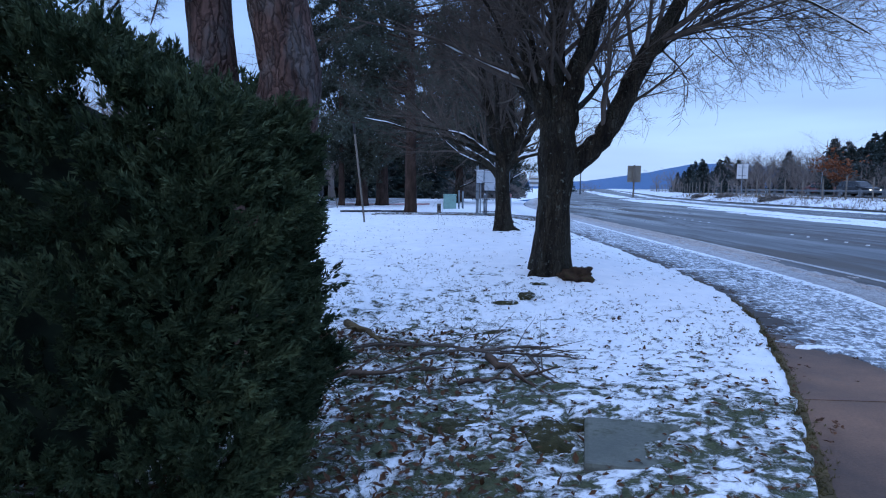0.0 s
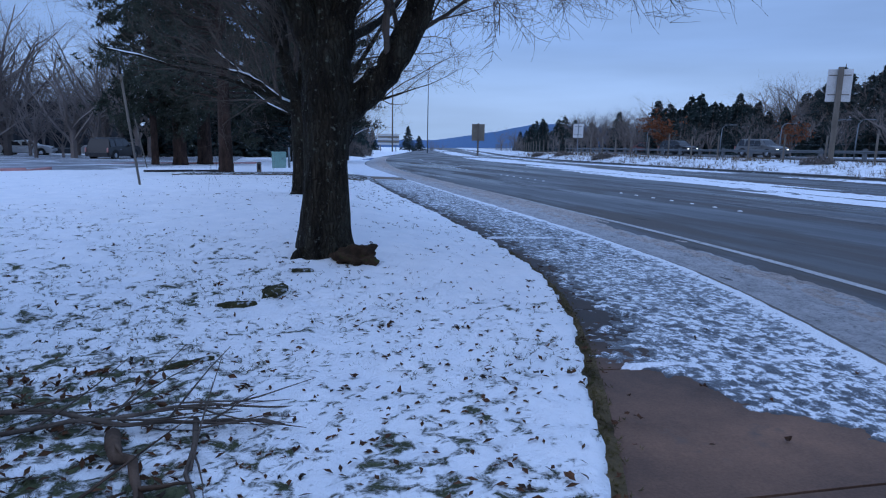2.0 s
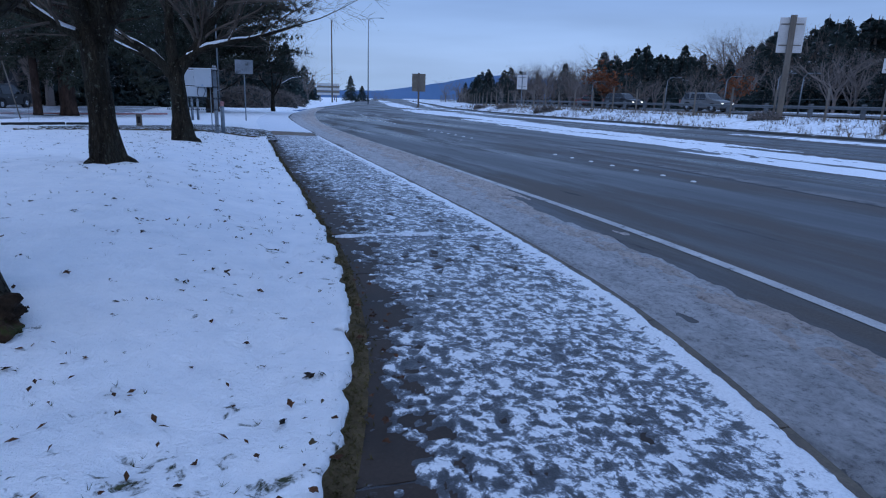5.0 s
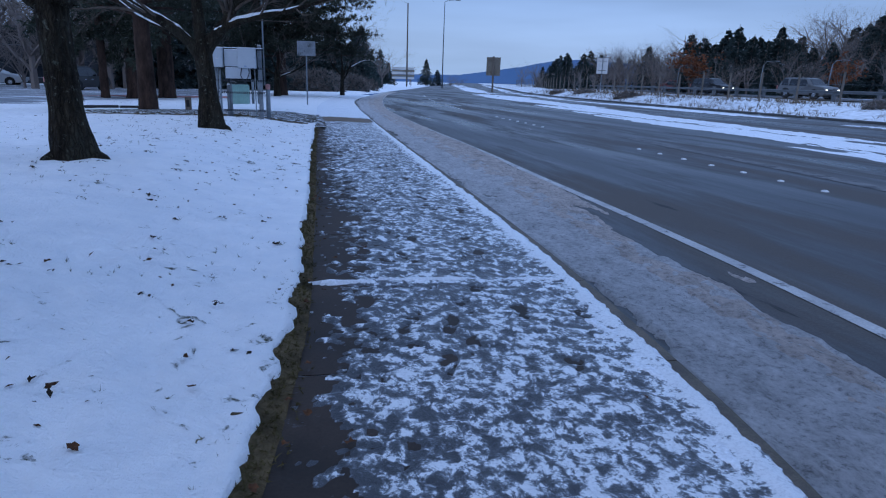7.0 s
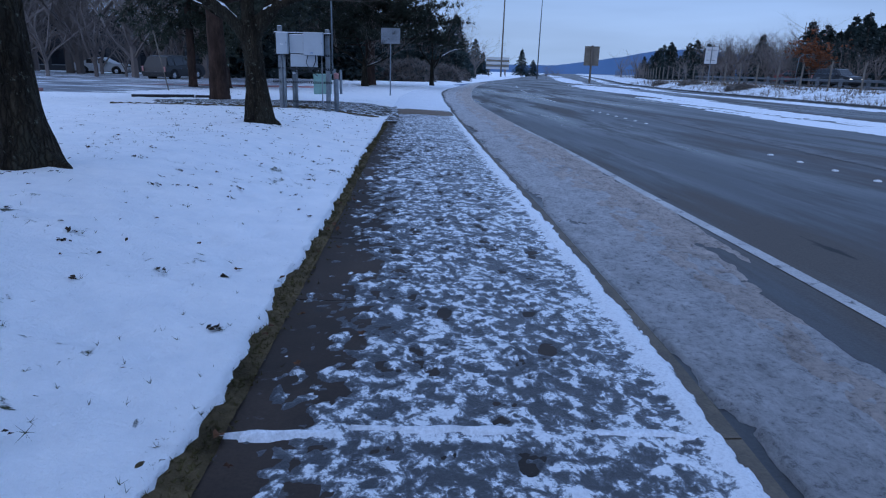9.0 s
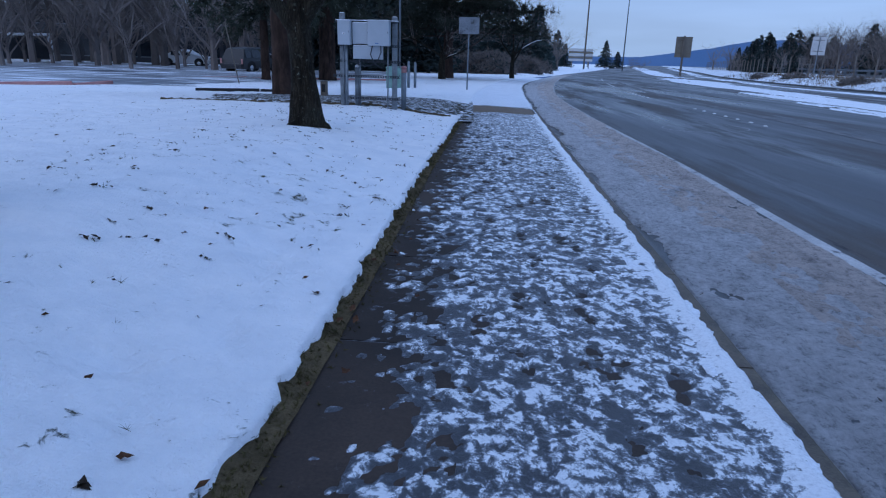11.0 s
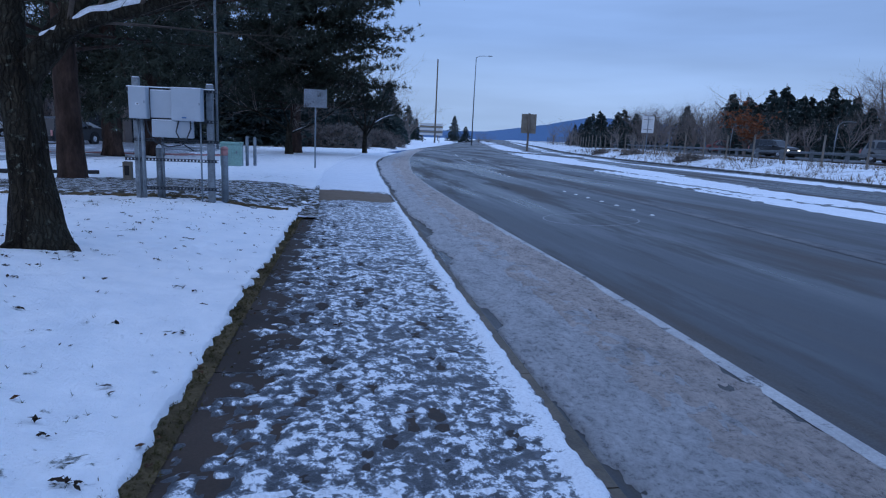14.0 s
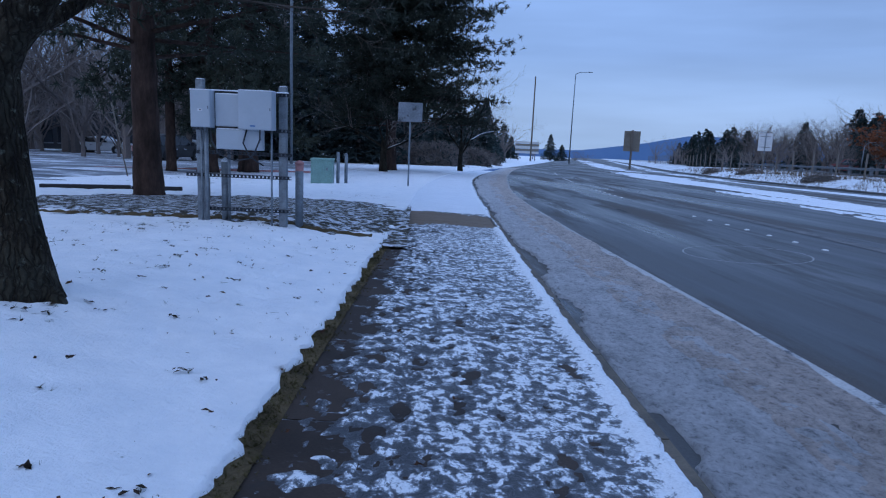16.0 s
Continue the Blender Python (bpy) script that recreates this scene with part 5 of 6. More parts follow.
def street_lamp(x, y, h, arm, label, k=1.0):
    t = thing("street_lamp", x, y, gz(x, y) - 0.2, label, "street lamp", "street lamps")
    part("pole", rod([(0, 0, 0), (0, 0, h * 0.6), (0.05, 0, h)], [0.13 * k, 0.10 * k, 0.07 * k], 10), m_galv, t, smooth=True)
    part("arm", rod([(0.05, 0, h), (arm * 0.3, 0, h + 0.35), (arm, 0, h + 0.45)], [0.06 * k, 0.05 * k, 0.04 * k], 8), m_galv, t, smooth=True)
    part("head", box(0.8 * k, 0.3 * k, 0.14 * k, (arm + 0.3, 0, h + 0.38), 0.05), m_galv, t)


x, y = far_at(12.97, 125, 5.1, 16.4)
street_lamp(x, y, 17.0, 2.4, "tall grey street lamp with a curved arm")
for az, d in ((37.2, 78), (41.5, 74), (45.0, 66), (46.6, 66), (31.5, 95)):
    x, y = far_at(az, d, 2.2, 3.4)
    street_lamp(x, y, 3.3, 1.3, "short lamp with a bent arm by the highway", 0.55)
x, y = far_at(9.7, 150, 5.1, 16.4)
t = thing("pole", x, y, gz(x, y), "tall bare dark pole", "pole")
part("shaft", rod([(0, 0, 0), (0, 0, 18.5)], [0.2, 0.14], 8), m_wood, t, smooth=True)
x, y = far_at(9.35, 160, 5.1, 16.4)
t = thing("direction_board", x, y, gz(x, y), "wide slatted grey board on posts", "sign board", rz=-8)
for k in (-2.0, 2.0):
    part("post", box(0.2, 0.2, 4.4, (k, 0.1, 0), 0.02), m_wood, t)
for k in range(5):
    part("board", box(5.6, 0.06, 0.52, (0, -0.03, 1.7 + 0.58 * k), 0.01), m_brown if k % 2 else m_panel, t)


# ---- far trees ----
def fir(seed, h=1.0, tiers=17, cards=2300):
    q = np.random.default_rng(seed)
    t = thing("far_fir", 0, 0, -100, "dark fir dusted with snow", "tree", "firs beyond the highway")
    obj("trunk", *trunk_mesh([(0, 0, 0), (0, 0, h * 0.5), (0, 0, h)], [0.022 * h, 0.014 * h, 0.002 * h], n=6), m_wood_far, t)
    whorl = np.floor(q.uniform(0, 1, cards) ** 1.2 * tiers)
    arm = q.integers(0, 9, cards)
    a = arm * 2 * math.pi / 9 + whorl * 1.7 + q.normal(0, 0.16, cards)
    u = q.uniform(0.05, 1, cards) ** 0.7
    k = (whorl + 0.9 * (np.sin(arm * 45.1 + whorl * 17.3 + seed) * 0.5 + 0.5)) / (tiers + 0.9)
    reach = (1 - k) ** 0.9 * 0.27 * (0.72 + 0.5 * np.sin(arm * 12.9 + whorl * 78.2) ** 2) * h
    r = u * reach
    c = np.stack([np.cos(a) * r, np.sin(a) * r, h * (0.08 + 0.89 * k) + 0.03 * h - 0.42 * r * u + q.normal(0, 0.008, cards) * h], 1)
    aim = np.stack([np.cos(a), np.sin(a), -0.45 + 0 * a], 1) * 1.3
    v, f = blades(c, 4, np.repeat(0.018 + 0.034 * (1 - k), 4)[:, None] * h, 0.015 * h, 0, aim, 0.6)
    raw("crown", v, f, m_fir, t)
    return t


def far_bare(seed, h=1.0, rust=False):
    t = thing("far_bush_tree" if rust else "far_bare_tree", 0, 0, -100, "small tree with rust-red leaves beyond the highway" if rust else "leafless grey-brown tree in the distance", "tree", "bare trees beyond the highway")
    w = Wood(seed)
    v, f = [], []
    tube(v, f, [(0, 0, 0), (0, 0, 0.3 * h)], [0.02 * h, 0.014 * h], 5)
    for k in range(7):
        a = k * 2.4
        w.branch(*w.thin, (0, 0, h * (0.15 + 0.04 * k)), (math.cos(a) * 0.42, math.sin(a) * 0.42, 1), 0.011 * h, 0.62 * h, 2, 3, 0, 0, 8, 0.2)
    obj("trunk", v, f, m_wood_far, t)
    obj("branchwork", *w.thin, m_wood_far, t)
    if rust:
        vv = np.array([tuple(q) for q in w.thin[0]])
        raw("foliage", *blades(vv[rng.integers(0, len(vv), 420)], 3, 0.05 * h, 0.03 * h), m_rust, t)
    return t


firs = [fir(i, 10.0 + i) for i in range(4)]
bares = [far_bare(40 + i, 9.0) for i in range(3)]
rust = far_bare(50, 7.0, True)
q = random.Random(9)


def put(src, x, y, s, dz=-0.3):
    o = copy_thing(src, pose(x, y, gz(x, y) + dz, 0, 0, q.uniform(0, 360)))
    o.scale = (s * q.uniform(1.2, 1.75),) * 2 + (s,)
    return o


def ridge(az):
    return float(np.interp(az, [14, 20.4, 23.2, 27.5, 32.5, 35.6, 38.7, 41.9, 46.5, 49.0, 52, 70], [-1.4, -0.3, 0.85, 1.35, 2.0, 2.6, 2.6, 3.2, 4.5, 5.2, 5.2, 6.0]))


for row, (d0, cut) in enumerate(((150, 1.08), (128, 0.95), (106, 0.66))):
    az = 20.5 + row * 0.3
    while az < 72:
        d = d0 * (1.0 if az > 30 else 1.25) * q.uniform(0.92, 1.1)
        x, y = far_at(az, d, 2.2, 3.4)
        top = 1.3 + d * math.tan(radians(ridge(az))) * 1.0
        s = max(2.5, (top - gz(x, y)) * q.uniform(0.72, 1.15) * cut)
        is_bare = (25.5 < az < 31.5 and q.random() < 0.75) or (40 < az < 43.5 and q.random() < 0.6) or q.random() < 0.14 or (row == 2 and q.random() < 0.35)
        if is_bare:
            put(q.choice(bares), x, y, s * 0.95 / 9.0)
        else:
            k = q.randrange(4)
            put(firs[k], x, y, s / (10.0 + k))
        az += q.uniform(0.22, 0.55) * (1.0 if row < 2 else 1.2)
for az, d in ((32.4, 96),):
    x, y = far_at(az, d, 2.2, 3.4)
    put(rust, x, y, 0.75)
x, y = far_at(42.3, 88, 2.2, 3.4)
put(rust, x, y, 0.6)
def shrub(seed):
    t = thing("far_shrub", 0, 0, -100, "dark leafless shrub along the far verge", "shrub", "far shrubs")
    qq = np.random.default_rng(seed)
    a, rr, hh = qq.uniform(0, 2 * math.pi, 900), np.sqrt(qq.uniform(0, 1, 900)), qq.uniform(0, 1, 900)
    c = np.stack([np.cos(a) * rr * 1.6, np.sin(a) * rr * 1.6, hh * 1.7 * np.sqrt(1 - 0.8 * rr * rr)], 1)
    raw("crown", *blades(c, 4, 0.5, 0.03, 0.8), m_wood_far, t)
    raw("foliage", *blades(c[:350], 5, 0.22, 0.07, 0.1), m_fir, t)
    return t


shrubs = [shrub(70 + k) for k in range(2)]
for k in range(46):
    az, d = q.uniform(-9, 7.0), q.uniform(62, 100)
    x, y = far_at(az, d, 5.1, 16.4)
    if x < float(lawn_edge(y)) - 3:
        put(q.choice(shrubs), x, y, q.uniform(0.9, 1.6))
for k in range(22):
    x, y = far_at(q.uniform(-7, 6.5), q.uniform(95, 150), 5.1, 16.4)
    if x < float(lawn_edge(y)) - 4:
        put(q.choice(firs), x, y, q.uniform(0.6, 1.1))
for y, k in ((24, 3.0), (58, 2.6), (72, 3.2), (80, 2.0), (33, 4.0)):
    x = float(bank_edge(y)) + k
    put(q.choice(shrubs), x, y, 0.45)
# trees down the road and round the car park
for az, d, s in ((7.3, 210, 11), (8.0, 205, 7), (9.9, 230, 7.5), (11.3, 240, 8), (12.3, 235, 7), (13.5, 220, 6), (14.2, 215, 6), (20, 150, 6), (21.5, 120, 5.5), (6.2, 190, 8), (4.9, 190, 9)):
    x, y = far_at(az, d, 5.1, 16.4)
    put(firs[q.randrange(4)] if q.random() < 0.65 else q.choice(bares), x, y, s / 10.5)
for k in range(30):
    az, d = q.uniform(-1, 7.5), q.uniform(110, 170)
    x, y = far_at(az, d, 5.1, 16.4)
    put(q.choice(bares), x, y, q.uniform(0.7, 1.1))
for k in range(26):
    x, y = q.uniform(-60, -7), q.uniform(56, 74)
    put(q.choice(bares), x, y, q.uniform(0.5, 0.75))
for k in range(11):
    x, y = q.uniform(-40, -10), q.uniform(60, 84)
    put(q.choice(bares), x, y, q.uniform(0.7, 1.0))
for k in range(64):
    x, y = q.uniform(-60, -2), q.uniform(92, 130)
    put(q.choice(bares), x, y, q.uniform(1.0, 1.5))
for k in range(24):
    x, y = q.uniform(-46, -9), q.uniform(64, 84)
    put(q.choice(bares), x, y, q.uniform(1.1, 1.6))
for k in range(16):
    x, y = q.uniform(-9, 3), q.uniform(72, 92)
    put(q.choice(firs), x, y, q.uniform(0.8, 1.2))
bare_tree(8.3, 66.0, [(0, 0, 0), (0, 0, 1.0), (0.05, 0, 2.2)], [0.2, 0.16, 0.14],
          [(1.2, (0.7, -0.2, 0.8), 0.07, 5.2), (1.6, (-0.7, -0.2, 0.7), 0.07, 5.0), (2.0, (0.2, 0.2, 1.0), 0.08, 5.5), (1.4, (0.3, -0.9, 0.6), 0.06, 4.5), (1.8, (0.8, 0.5, 0.9), 0.06, 5.0)], 61, "pale bare tree behind the pine", group="bare trees by the bend", snowy=0.3, twig=m_wood_far)
bare_tree(3.0, 57.0, [(0, 0, 0), (0, 0, 1.0), (0.05, 0, 1.9)], [0.24, 0.19, 0.17],
          [(1.3, (0.9, -0.2, 0.35), 0.07, 4.6), (1.5, (-0.9, -0.2, 0.4), 0.07, 4.6), (1.7, (0.2, -0.8, 0.5), 0.06, 4.0), (1.6, (0.8, 0.4, 0.6), 0.06, 4.2), (1.8, (-0.5, 0.3, 0.8), 0.06, 4.0)], 67, "bare spreading tree with snowy branches under the pine", group="bare trees by the bend", snowy=0.9, twig=m_wood_far)
for o in (*firs, *bares, *shrubs, rust):
    for c in (*o.children_recursive, o):
        bpy.data.objects.remove(c)

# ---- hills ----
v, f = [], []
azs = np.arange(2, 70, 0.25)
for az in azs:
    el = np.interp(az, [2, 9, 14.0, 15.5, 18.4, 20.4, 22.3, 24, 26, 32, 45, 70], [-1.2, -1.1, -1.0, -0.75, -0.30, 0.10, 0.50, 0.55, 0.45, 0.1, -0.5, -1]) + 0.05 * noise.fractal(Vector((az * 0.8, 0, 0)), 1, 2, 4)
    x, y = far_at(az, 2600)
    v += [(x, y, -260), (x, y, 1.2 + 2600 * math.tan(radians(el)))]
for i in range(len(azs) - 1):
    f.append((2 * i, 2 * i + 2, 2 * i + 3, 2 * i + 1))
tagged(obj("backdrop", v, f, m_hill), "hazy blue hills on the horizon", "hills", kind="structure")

# ---- dark building behind the car park ----
def building(x, y, w, d, h, rz):
    t = thing("office_building", x, y, gz(x, y) - 0.5, "long dark two-storey building behind bare trees", "building", rz=rz)
    part("wall", box(w, d, h, (0, 0, 0), 0.05), m_dark, t)
    part("roof", box(w + 1.2, d + 1.2, 0.5, (0, 0, h), 0.08), m_dark, t)
    for s in range(2):
        for k in range(int(w / 3.0)):
            win = part("window", box(2.5, 0.12, 1.7, (-w / 2 + 1.5 + 3.0 * k, -d / 2 - 0.02, 1.3 + s * 3.3), 0.02), m_glass_dark, t)
            part("frame", box(2.62, 0.10, 0.10, (-w / 2 + 1.5 + 3.0 * k, -d / 2 - 0.05, 1.2 + s * 3.3), 0.01), m_galv, win)


m_glass_dark = surface("dark_glass", (0.010, 0.013, 0.018), (0.02, 0.024, 0.03), 0.5, (0.08, 0.15), bump=0)
building(-47, 92, 62, 16, 6.0, 8)


# ---- kerbs of the car park ----
def kerb_run(pts, material, label, h=0.09):
    t = tagged(new("parking_kerb"), label, "kerb", "parking kerbs")
    t.matrix_basis = pose(*pts[0], gz(*pts[0]))
    ox, oy = pts[0]
    for (ax, ay), (bx, by) in zip(pts[:-1], pts[1:]):
        n = max(1, int(math.hypot(bx - ax, by - ay) / 1.8))
        for k in range(n):
            p0 = Vector((ax, ay)).lerp(Vector((bx, by)), k / n)
            p1 = Vector((ax, ay)).lerp(Vector((bx, by)), (k + 0.985) / n)
            a = math.atan2(p1.y - p0.y, p1.x - p0.x)
            bm = box((p1 - p0).length, 0.16, h + 0.1, (0, 0, -0.1), 0.015)
            s = part("kerb_stone", bm, material, t)
            m = (p0 + p1) / 2
            s.matrix_basis = pose(m.x - ox, m.y - oy, gz(m.x, m.y) - gz(ox, oy), 0, 0, math.degrees(a))


kerb_run([(-11.8, 32.3), (-9.0, 34.2), (-8.6, 36.0)], m_red, "red-painted kerb at the car park")
kerb_run([(-9.0, 45.8), (-5.0, 48.0), (0.5, 50.5)], m_red, "red-painted kerb below the cedars")
kerb_run([(-4.1, 32.8), (-2.1, 33.3), (-0.9, 33.5)], m_black, "dark kerb round the planted island")


# ---- vehicles ----
def car(kind, paint, x, y, rz, label, z=None, lights=False):
    """kind: suv, sedan or pickup; nose towards +x."""
    L, W, H, wr, wb = {"suv": (4.8, 1.9, 1.72, 0.37, 2.85), "sedan": (4.6, 1.82, 1.45, 0.33, 2.75), "pickup": (6.05, 2.02, 1.98, 0.415, 3.79)}[kind]
    t = thing("pickup_truck" if kind == "pickup" else "car", x, y, gz(x, y) if z is None else z, label, "vehicle", rz=rz)
    prof = {"suv": [(-0.5, 0.30), (-0.495, 0.62), (-0.47, 0.93), (-0.40, 1.62), (-0.30, 1.70), (0.02, 1.72), (0.10, 1.66), (0.24, 1.12), (0.45, 1.02), (0.49, 0.86), (0.5, 0.42), (0.49, 0.30)],
            "sedan": [(-0.5, 0.30), (-0.5, 0.75), (-0.46, 0.98), (-0.32, 1.05), (-0.18, 1.38), (-0.05, 1.45), (0.06, 1.43), (0.23, 1.0), (0.44, 0.88), (0.495, 0.70), (0.5, 0.40), (0.49, 0.28)],
            "pickup": [(-0.5, 0.62), (-0.5, 1.26), (-0.49, 1.36), (-0.455, 1.86), (-0.44, 1.93), (-0.14, 1.94), (-0.13, 1.96), (0.10, 1.98), (0.14, 1.95), (0.255, 1.36), (0.44, 1.30), (0.485, 1.22), (0.5, 1.0), (0.5, 0.55)]}[kind]
    bm = bmesh.new()
    belt = {"suv": 1.0, "sedan": 0.92, "pickup": 1.36}[kind]
    rings = []
    for s, tuck in ((-1, 0), (-1, 1), (1, 1), (1, 0)):
        rings.append([bm.verts.new((px * L, s * W / 2 * (0.995 if not tuck else 0.94), pz)) if pz <= belt else bm.verts.new((px * L, s * (W / 2 - 0.02 - (pz - belt) * 0.28 - (0.06 if tuck else 0)), pz + (0.02 if tuck else 0))) for px, pz in prof])
    m = len(prof)
    for a, b in zip(rings[:-1], rings[1:]):
        for k in range(m):
            bm.faces.new((a[k], a[(k + 1) % m], b[(k + 1) % m], b[k]))
    bm.faces.new(rings[0][::-1])
    bm.faces.new(rings[-1])
    bmesh.ops.recalc_face_normals(bm, faces=bm.faces)
    bmesh.ops.bevel(bm, geom=[e for e in bm.edges if e.calc_face_angle(0) > 0.35], offset=0.03, segments=2, affect="EDGES")
    part("body", bm, paint, t, smooth=False)
    zb, zt = belt + 0.05, H - 0.12
    if kind == "pickup":
        panes = [(-0.47, -0.30, 0.02), (-0.29, -0.15, 0.01), (-0.105, 0.02, 0.02), (0.03, 0.17, 0.09)]
    elif kind == "suv":
        panes = [(-0.41, -0.27, 0.03), (-0.25, -0.04, 0.0), (-0.03, 0.17, 0.10)]
    else:
        panes = [(-0.24, -0.05, 0.06), (-0.03, 0.15, 0.10)]
    for s in (-1, 1):
        for a, b, cut in panes:
            v = []
            for d in (0.0, 0.014):
                for px, pz in ((a, zb), (b, zb), (b - cut, zt), (a + (0.01 if cut < 0.05 else 0.0), zt)):
                    yy = s * (W / 2 - 0.02 - (pz - belt) * 0.28 - 0.006 + d)
                    v.append((px * L, yy, pz))
            f = [(4, 5, 6, 7), (0, 3, 2, 1), (0, 1, 5, 4), (1, 2, 6, 5), (2, 3, 7, 6), (3, 0, 4, 7)]
            obj("side_window", v, f, m_glass_dark, t)
    iw = {"suv": (0.115, 0.232), "sedan": (0.075, 0.222), "pickup": (0.15, 0.248)}[kind]
    v = []
    for d in (0.0, 0.015):
        for px, pz in ((iw[1], belt + 0.06 if kind != "suv" else 1.15), (iw[0], H - 0.09)):
            w = W / 2 - 0.14 - (pz - belt) * 0.26
            v += [(px * L + d + 0.02, -w, pz + d), (px * L + d + 0.02, w, pz + d)]
    obj("windscreen", v, [(0, 1, 3, 2), (4, 6, 7, 5), (0, 4, 5, 1), (2, 3, 7, 6), (0, 2, 6, 4), (1, 5, 7, 3)], m_glass_dark, t)
    for sx in (-1, 1):
        for sy in (-1, 1):
            cx, cy = sx * wb / 2 + (0.1 if kind == "pickup" else 0.0), sy * (W / 2 - 0.12)
            w = part("wheel", rod([(cx, cy - 0.12, wr), (cx, cy - 0.09, wr), (cx, cy + 0.09, wr), (cx, cy + 0.12, wr)], [wr * 0.9, wr, wr, wr * 0.9], 20), m_black, t, "black tyre", True)
            o = cy + sy * 0.105
            part("rim", rod([(cx, o, wr), (cx, o + sy * 0.025, wr)], [wr * 0.62, wr * 0.5], 12), m_chrome, w, "bright alloy rim")
            part("wheel_arch", rod([(cx + wr * 1.22 * math.cos(a), sy * (W / 2 + 0.0), wr + wr * 1.22 * math.sin(a)) for a in np.linspace(0.05, math.pi - 0.05, 9)], 0.03, 6), paint if kind == "pickup" else m_black, t)
            part("wheel_well", rod([(cx, sy * (W / 2 - 0.2), wr + 0.02), (cx, sy * (W / 2 + 0.006), wr + 0.02)], wr * 1.18, 20), m_black, t)
    for sy in (-1, 1):
        part("headlight", box(0.06, 0.34 if kind == "pickup" else 0.22, 0.2 if kind == "pickup" else 0.10, (L / 2 - 0.02, sy * (W / 2 - 0.26), belt - (0.32 if kind == "pickup" else 0.26)), 0.02), m_lamp if lights else m_chrome, t)
        part("tail_light", box(0.05, 0.12, 0.34, (-L / 2, sy * (W / 2 - 0.08), belt - 0.35), 0.015), m_red, t)
        part("mirror", box(0.12, 0.22, 0.22, (0.17 * L, sy * (W / 2 + 0.13), belt + 0.02), 0.03), m_chrome if kind == "pickup" else paint, t)
        for hx in (-0.13, 0.04):
            part("door_handle", box(0.2, 0.03, 0.035, (hx * L, sy * (W / 2 + 0.005), belt - 0.2), 0.008), m_chrome, t)
    part("grille", box(0.05, W * 0.5, 0.34 if kind == "pickup" else 0.16, (L / 2, 0, belt - (0.42 if kind == "pickup" else 0.3)), 0.015), m_black if kind != "pickup" else m_chrome, t)
    part("bumper", box(0.16, W * 0.96, 0.26, (L / 2 + 0.03, 0, 0.42 if kind != "pickup" else 0.52), 0.04), m_chrome if kind == "pickup" else paint, t)
    part("rear_bumper", box(0.16, W * 0.94, 0.2, (-L / 2 - 0.04, 0, 0.45 if kind != "pickup" else 0.6), 0.04), m_chrome if kind == "pickup" else paint, t)
    part("number_plate", box(0.02, 0.32, 0.16, (L / 2 + 0.12, 0, 0.55), 0.003), m_white, t)
    part("underbody", box(L * 0.86, W * 0.8, 0.25, (0, 0, wr * 0.75), 0.02), m_black, t)
    return t


def paint(name, c, rough=0.3, metal=0.3):
    return surface(name, tuple(k * 0.92 for k in c), c, 1.5, (rough, rough + 0.15), metal=metal, fine=12, bump=0, contrast=0.1)


m_chrome = surface("bright_metal", (0.5, 0.52, 0.55), (0.62, 0.64, 0.66), 4, (0.18, 0.3), metal=0.9, bump=0)
m_silver = paint("silver_paint", (0.42, 0.45, 0.49))
m_whitecar = paint("white_car_paint", (0.66, 0.68, 0.70), 0.3, 0.0)
m_darkcar = paint("dark_car_paint", (0.025, 0.027, 0.032), 0.25, 0.2)
m_greycar = paint("grey_car_paint", (0.16, 0.165, 0.17))
m_redcar = paint("red_car_paint", (0.22, 0.05, 0.045), 0.3, 0.1)
m_lamp, n, l, p = mat("lit_headlamp")
p.inputs["Emission Color"].default_value, p.inputs["Emission Strength"].default_value = (1.0, 0.95, 0.85, 1), 3.0
p.inputs["Base Color"].default_value = (0.8, 0.8, 0.8, 1)

car("pickup", m_silver, 8.9, 3.4, -101, "silver crew-cab pickup with a canopy on the wet road", z=float(road_z(8.9, 3.4)) + 0.01)
for kind, pt, d, y, rz, lab, li in (("suv", m_whitecar, 19, 31, 100, "white sport utility car on the highway", False), ("suv", m_darkcar, 19, 74, -80, "dark car with lit headlamps on the highway", True),
                               ("suv", m_greycar, 19, 57, -80, "grey car with lit headlamps on the highway", True), ("suv", m_redcar, 23, 96, 98, "dull red car on the highway", False)):
    xx = float(bank_edge(y)) + d
    car(kind, pt, xx, y, rz, lab, gz(xx, y) + 0.11, li)
for kind, pt, x, y, rz, lab in (("sedan", m_whitecar, -21.2, 73.0, 4, "white car parked before the dark building"), ("sedan", m_whitecar, -14.5, 74.5, 8, "white car parked by the bare trees"), ("suv", m_darkcar, -10.9, 60.0, 72, "dark sport utility car in the car park")):
    car(kind, pt, x, y, rz, lab)


# ---- car park ----
def lot(x, y):
    d = np.minimum(np.minimum((x + 34) / 3, (-4.6 - 0.25 * (48 - y) - x) / 2), np.minimum((y - 36.5) / 2, (78 - y) / 3))
    return ground_z(x, y) + np.clip(d, -1, 1) * 0.05 + 0.02


